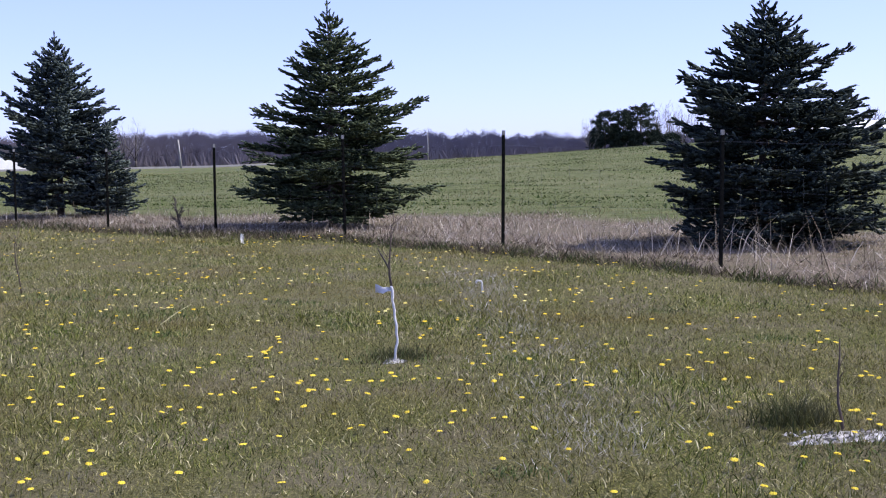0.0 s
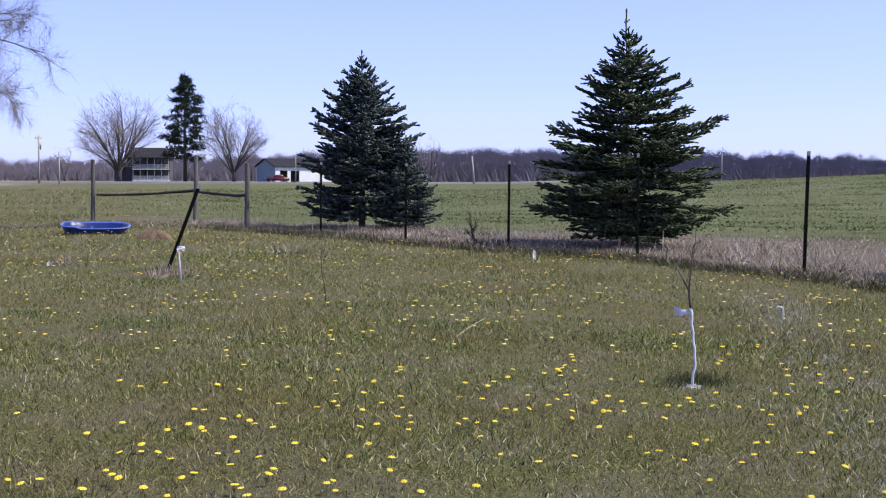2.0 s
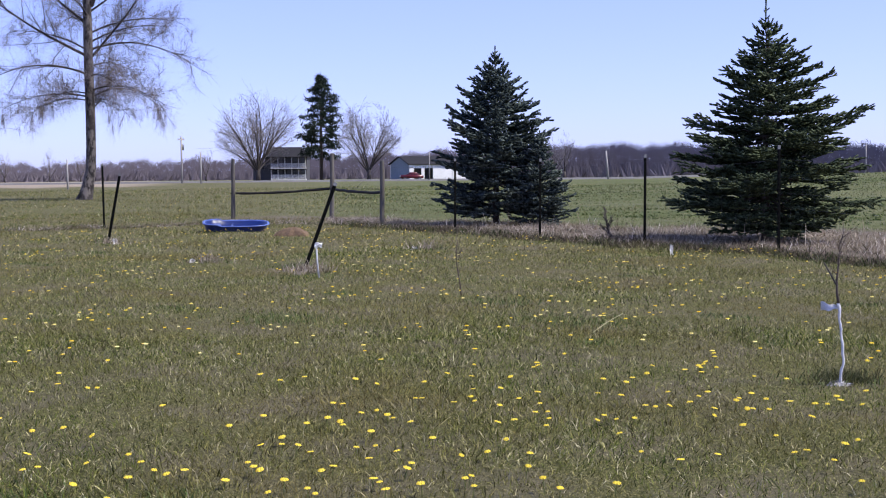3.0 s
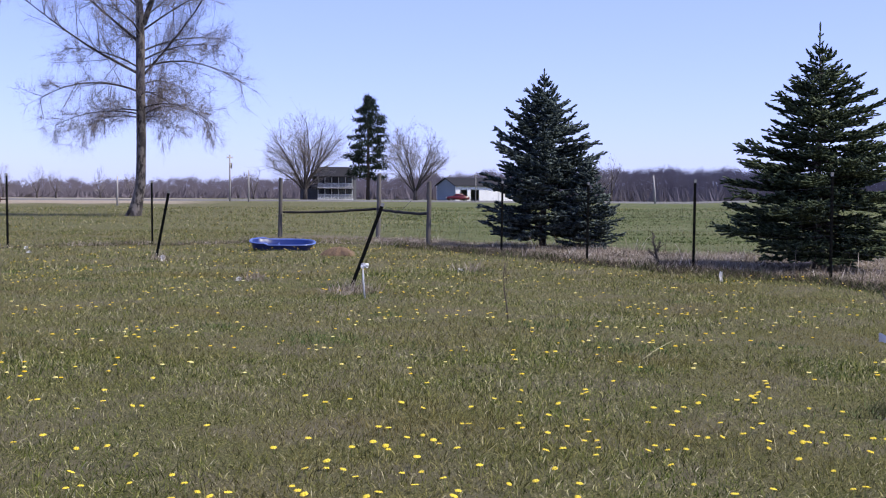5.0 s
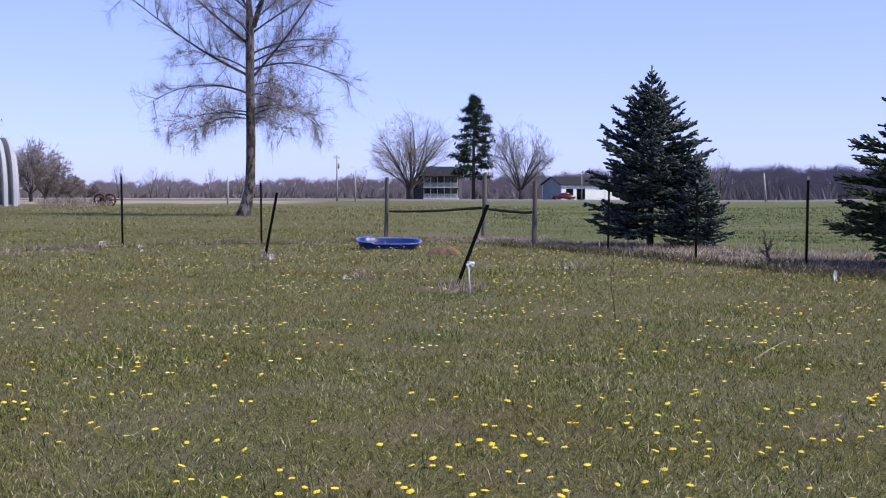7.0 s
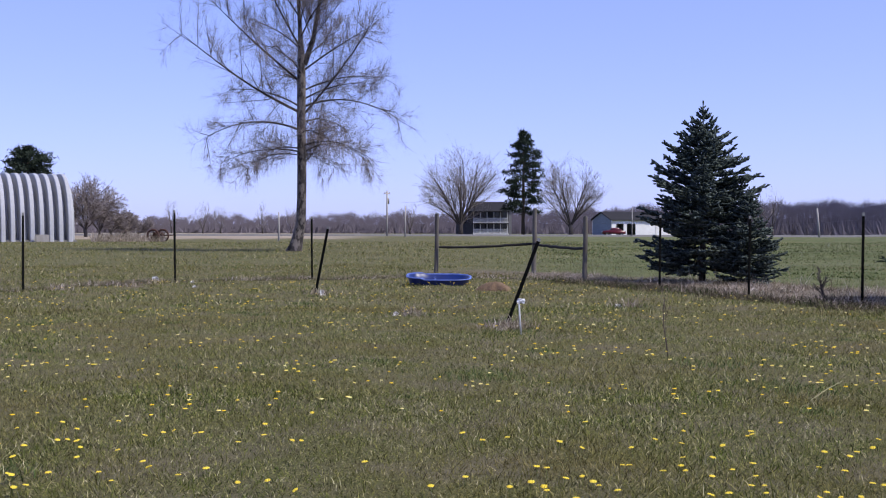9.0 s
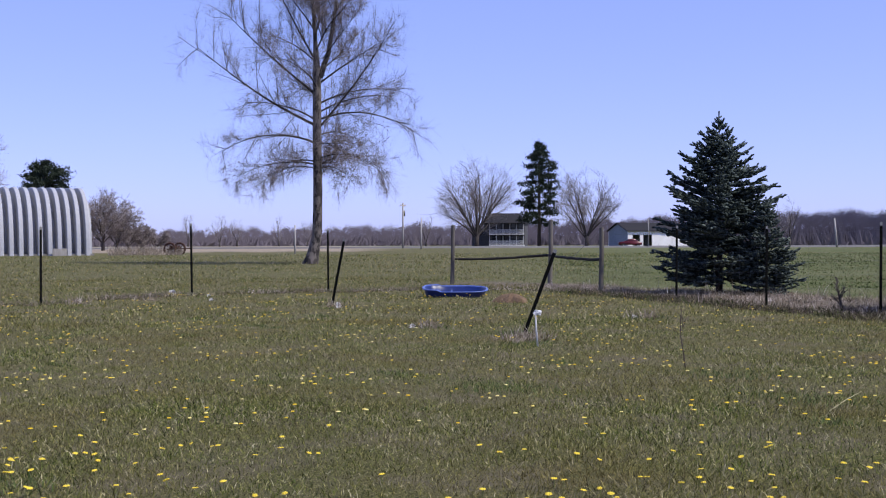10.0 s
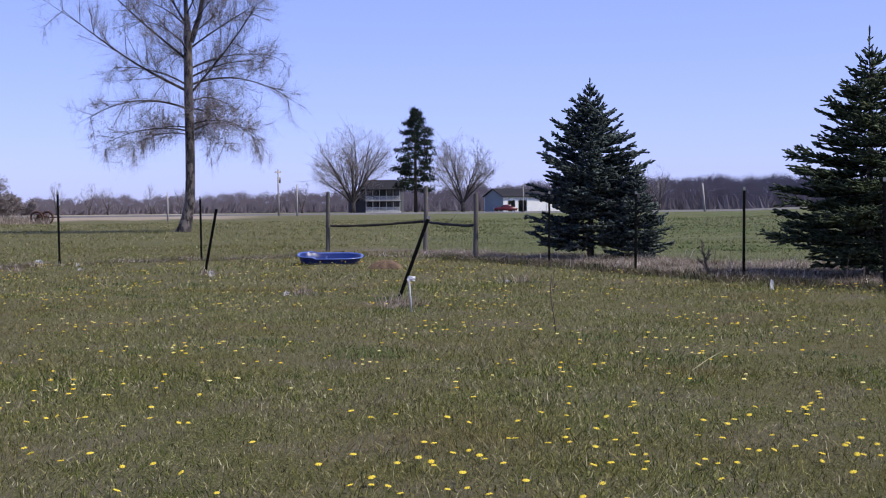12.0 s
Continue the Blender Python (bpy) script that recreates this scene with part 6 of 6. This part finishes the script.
SPOTS_E = ((-2.28, 9.49), (-2.10, 8.57), (-1.22, 4.91), (-1.65, 6.41), (-1.70, 6.58), (-1.60, 6.16), (-1.30, 4.97), (-1.82, 6.85), (-2.15, 8.07), (-1.92, 7.14), (-2.21, 8.20), (-1.78, 6.57), (-2.17, 7.98), (-1.51, 5.48), (-1.44, 5.18), (-1.98, 6.95), (-1.77, 6.15), (-2.25, 7.72), (-1.71, 5.79), (-2.01, 6.63), (-2.16, 7.12), (-1.86, 6.05), (-1.70, 5.46), (-2.14, 6.61), (-2.85, 8.77), (-1.57, 4.83), (-2.31, 7.09), (-2.61, 7.98), (-2.21, 6.73), (-2.48, 7.55), (-1.65, 5.00), (-3.14, 9.49), (-1.65, 4.95), (-1.83, 5.38), (-2.27, 6.60), (-2.63, 7.46), (-2.07, 5.69), (-2.64, 7.12), (-2.48, 6.64), (-1.80, 4.81), (-2.47, 6.50), (-2.27, 5.93), (-2.00, 5.20), (-1.98, 5.05))
SPOTS_F = ((-2.11, 5.34), (-3.64, 9.21), (-2.40, 5.99), (-1.92, 4.71), (-2.48, 6.09), (-3.23, 7.83), (-2.01, 4.86), (-2.59, 6.22), (-2.28, 5.47), (-2.92, 6.96), (-2.05, 4.87), (-2.42, 5.72), (-2.23, 5.25), (-3.58, 8.35), (-3.71, 8.63), (-2.66, 6.13), (-2.37, 5.41), (-3.08, 7.01), (-2.60, 5.78), (-2.83, 6.29), (-2.67, 5.89), (-2.91, 6.32), (-2.32, 5.03), (-2.77, 5.95), (-2.34, 4.97), (-4.29, 8.95), (-2.18, 4.55), (-2.54, 5.27), (-2.24, 4.60), (-2.83, 5.81), (-3.43, 7.02), (-4.28, 8.62), (-2.64, 5.29), (-2.80, 5.49), (-2.39, 4.67), (-2.71, 5.28), (-3.52, 6.86), (-3.61, 7.01), (-2.34, 4.47), (-3.13, 5.89), (-2.83, 5.32), (-3.78, 7.10), (-2.58, 4.84), (-2.64, 4.87))
SPOTS_G = ((-2.70, 4.93), (-4.44, 7.99), (-3.17, 5.59), (-2.67, 4.65), (-4.75, 7.95), (-2.93, 4.75), (-2.93, 4.63), (-3.77, 5.91), (-3.02, 4.62), (-5.33, 8.13), (-5.39, 8.19), (-3.14, 4.73), (-3.31, 4.88), (-3.06, 4.50), (-5.48, 7.96), (-5.12, 7.32), (-2.99, 4.23), (-3.70, 5.20), (-4.52, 6.33), (-3.45, 4.76), (-4.58, 6.30), (-5.99, 8.09), (-5.82, 7.83), (-3.30, 4.41), (-3.97, 5.29), (-5.68, 7.56), (-5.16, 6.82), (-4.94, 6.52), (-3.62, 4.60), (-4.96, 6.27), (-6.10, 7.71), (-4.13, 5.22), (-3.88, 4.84), (-3.66, 4.56), (-5.88, 7.27), (-5.87, 7.20), (-4.57, 5.50), (-5.38, 6.42), (-5.45, 6.45), (-6.60, 7.73), (-6.26, 7.33), (-6.39, 7.48), (-6.19, 7.20), (-5.57, 6.42))
SPOTS_H = ((-4.57, 5.26), (-6.33, 7.22), (-6.74, 7.63), (-5.57, 6.25), (-4.81, 5.32), (-6.48, 7.16), (-6.17, 6.81), (-4.91, 5.37), (-5.57, 6.07), (-6.25, 6.65), (-5.31, 5.60), (-6.07, 6.37), (-4.66, 4.85), (-4.86, 4.96), (-6.77, 6.78), (-5.70, 5.65), (-5.58, 5.53), (-5.37, 5.31), (-6.02, 5.93), (-5.80, 5.63), (-6.38, 6.15), (-5.89, 5.64), (-5.05, 4.79), (-6.85, 6.38), (-4.97, 4.55), (-5.87, 5.37), (-5.91, 5.40), (-6.51, 5.90), (-5.59, 5.05), (-4.98, 4.48), (-6.99, 6.28), (-5.27, 4.73), (-5.25, 4.67), (-6.13, 5.41), (-5.75, 5.03), (-5.99, 5.23), (-5.24, 4.58), (-6.09, 5.32), (-7.31, 6.36), (-6.54, 5.66), (-5.78, 5.01), (-5.96, 5.16), (-7.33, 6.31))


def flower_arrays(rng, scale, h):
    """One bloom: a ragged double disc of petals slightly domed, and its stem."""
    n = 14
    head = [(0, 0, h + 0.008)]
    for k, z in ((0.62, 0.0065), (1.0, 0.001)):
        for j in range(n):
            a = 2 * math.pi * j / n
            q = k * scale / 2 * (1 if j % 2 else 0.84)
            head.append((q * math.cos(a), q * math.sin(a), h + z + (0.003 if j % 2 else 0)))
    F = [(0, 1 + j, 1 + (j + 1) % n) for j in range(n)] + [(1 + j, 1 + n + j, 1 + n + (j + 1) % n) for j in range(n)] + [(1 + j, 1 + n + (j + 1) % n, 1 + (j + 1) % n) for j in range(n)]
    return np.array(head), F


def build_dandelions():
    rng = np.random.default_rng(77)
    V, F = flower_arrays(rng, 0.038, 0.056)
    head_me = np_mesh("bloom", V, F, M_PETAL, False)
    SV, SF = tube([(0, 0, -0.01), (0.003, 0.002, 0.03), (0, 0, 0.062)], 0.0022, 5)
    stem_me = np_mesh("dandelion_stem", SV, SF, M_STEM, True)
    first = new("dandelion")
    part("bloom", head_me, first)
    part("stem", stem_me, first)
    tagged(first, "yellow dandelion in bloom in the short grass", "dandelion", "dandelions in the lawn")
    spots = sorted(SPOTS_A + SPOTS_B + SPOTS_C + SPOTS_D + SPOTS_E + SPOTS_F + SPOTS_G + SPOTS_H, key=lambda p: math.hypot(*p))
    for i, (x, y) in enumerate(spots[:290]):
        m = pose(x, y, gz(x, y), rng.normal(0, 9), rng.normal(4, 9), rng.uniform(0, 360))
        ob = first if i == 0 else copy_thing(first, m)
        s = rng.uniform(0.75, 1.15)
        ob.matrix_basis = m @ Matrix.Diagonal((s, s, rng.uniform(0.7, 1.2), 1))
    # those a little further off
    x, y = np.array(spots[290:]).T
    n = len(x)
    T = np.asarray(V)[None] * np.stack([rng.uniform(0.75, 1.1, n)] * 2 + [rng.uniform(0.7, 1.1, n)], 1)[:, None] + np.stack([x, y, ground_z(x, y)], 1)[:, None]
    faces = (np.array(F)[None] + (np.arange(n) * len(V))[:, None, None]).reshape(-1, 3)
    tagged(new("dandelion_blooms", np_mesh("blooms", T.reshape(-1, 3), faces, M_PETAL)), "yellow dandelion blooms in small groups", "dandelions", kind="stuff")
    # the lawn beyond
    x, y = scatter(rng, 5000, -23, 54, 9.9, 30, 1.35)
    keep = (rng.uniform(0, 1, len(x)) < patchy(x, y, 1.1) ** 2 * 1.25) & ((y - fence_y(x)) * 0.75 < -0.9)
    x, y = x[keep], y[keep]
    n = len(x)
    s = rng.uniform(0.6, 1.05, n)[:, None, None]
    T = np.asarray(V)[None] * s
    z = ground_z(x, y)
    T = T + np.stack([x, y, z + rng.uniform(0.0, 0.05, n)], 1)[:, None]
    faces = (np.array(F)[None] + (np.arange(n) * len(V))[:, None, None]).reshape(-1, 3)
    tagged(new("dandelion_blooms", np_mesh("blooms", T.reshape(-1, 3), faces, M_PETAL)), "many yellow dandelion blooms across the lawn", "dandelions", kind="stuff")
    # blooms in the far field and lawn
    x, y = scatter(rng, 300, 24, 54, 30, 60, 1.0)
    keep = ((x < -19) | ((y - fence_y(x)) * 0.75 > 3)) & (rng.uniform(0, 1, 300) < patchy(x, y, 0.5) ** 2)
    x, y = x[keep], y[keep]
    n = len(x)
    T = np.asarray(V)[None] * 0.9 + np.stack([x, y, ground_z(x, y) + 0.02], 1)[:, None]
    faces = (np.array(F)[None] + (np.arange(n) * len(V))[:, None, None]).reshape(-1, 3)
    tagged(new("dandelion_blooms", np_mesh("blooms", T.reshape(-1, 3), faces, M_PETAL)), "scattered yellow blooms in the field beyond", "dandelions", kind="stuff")


build_dandelions()
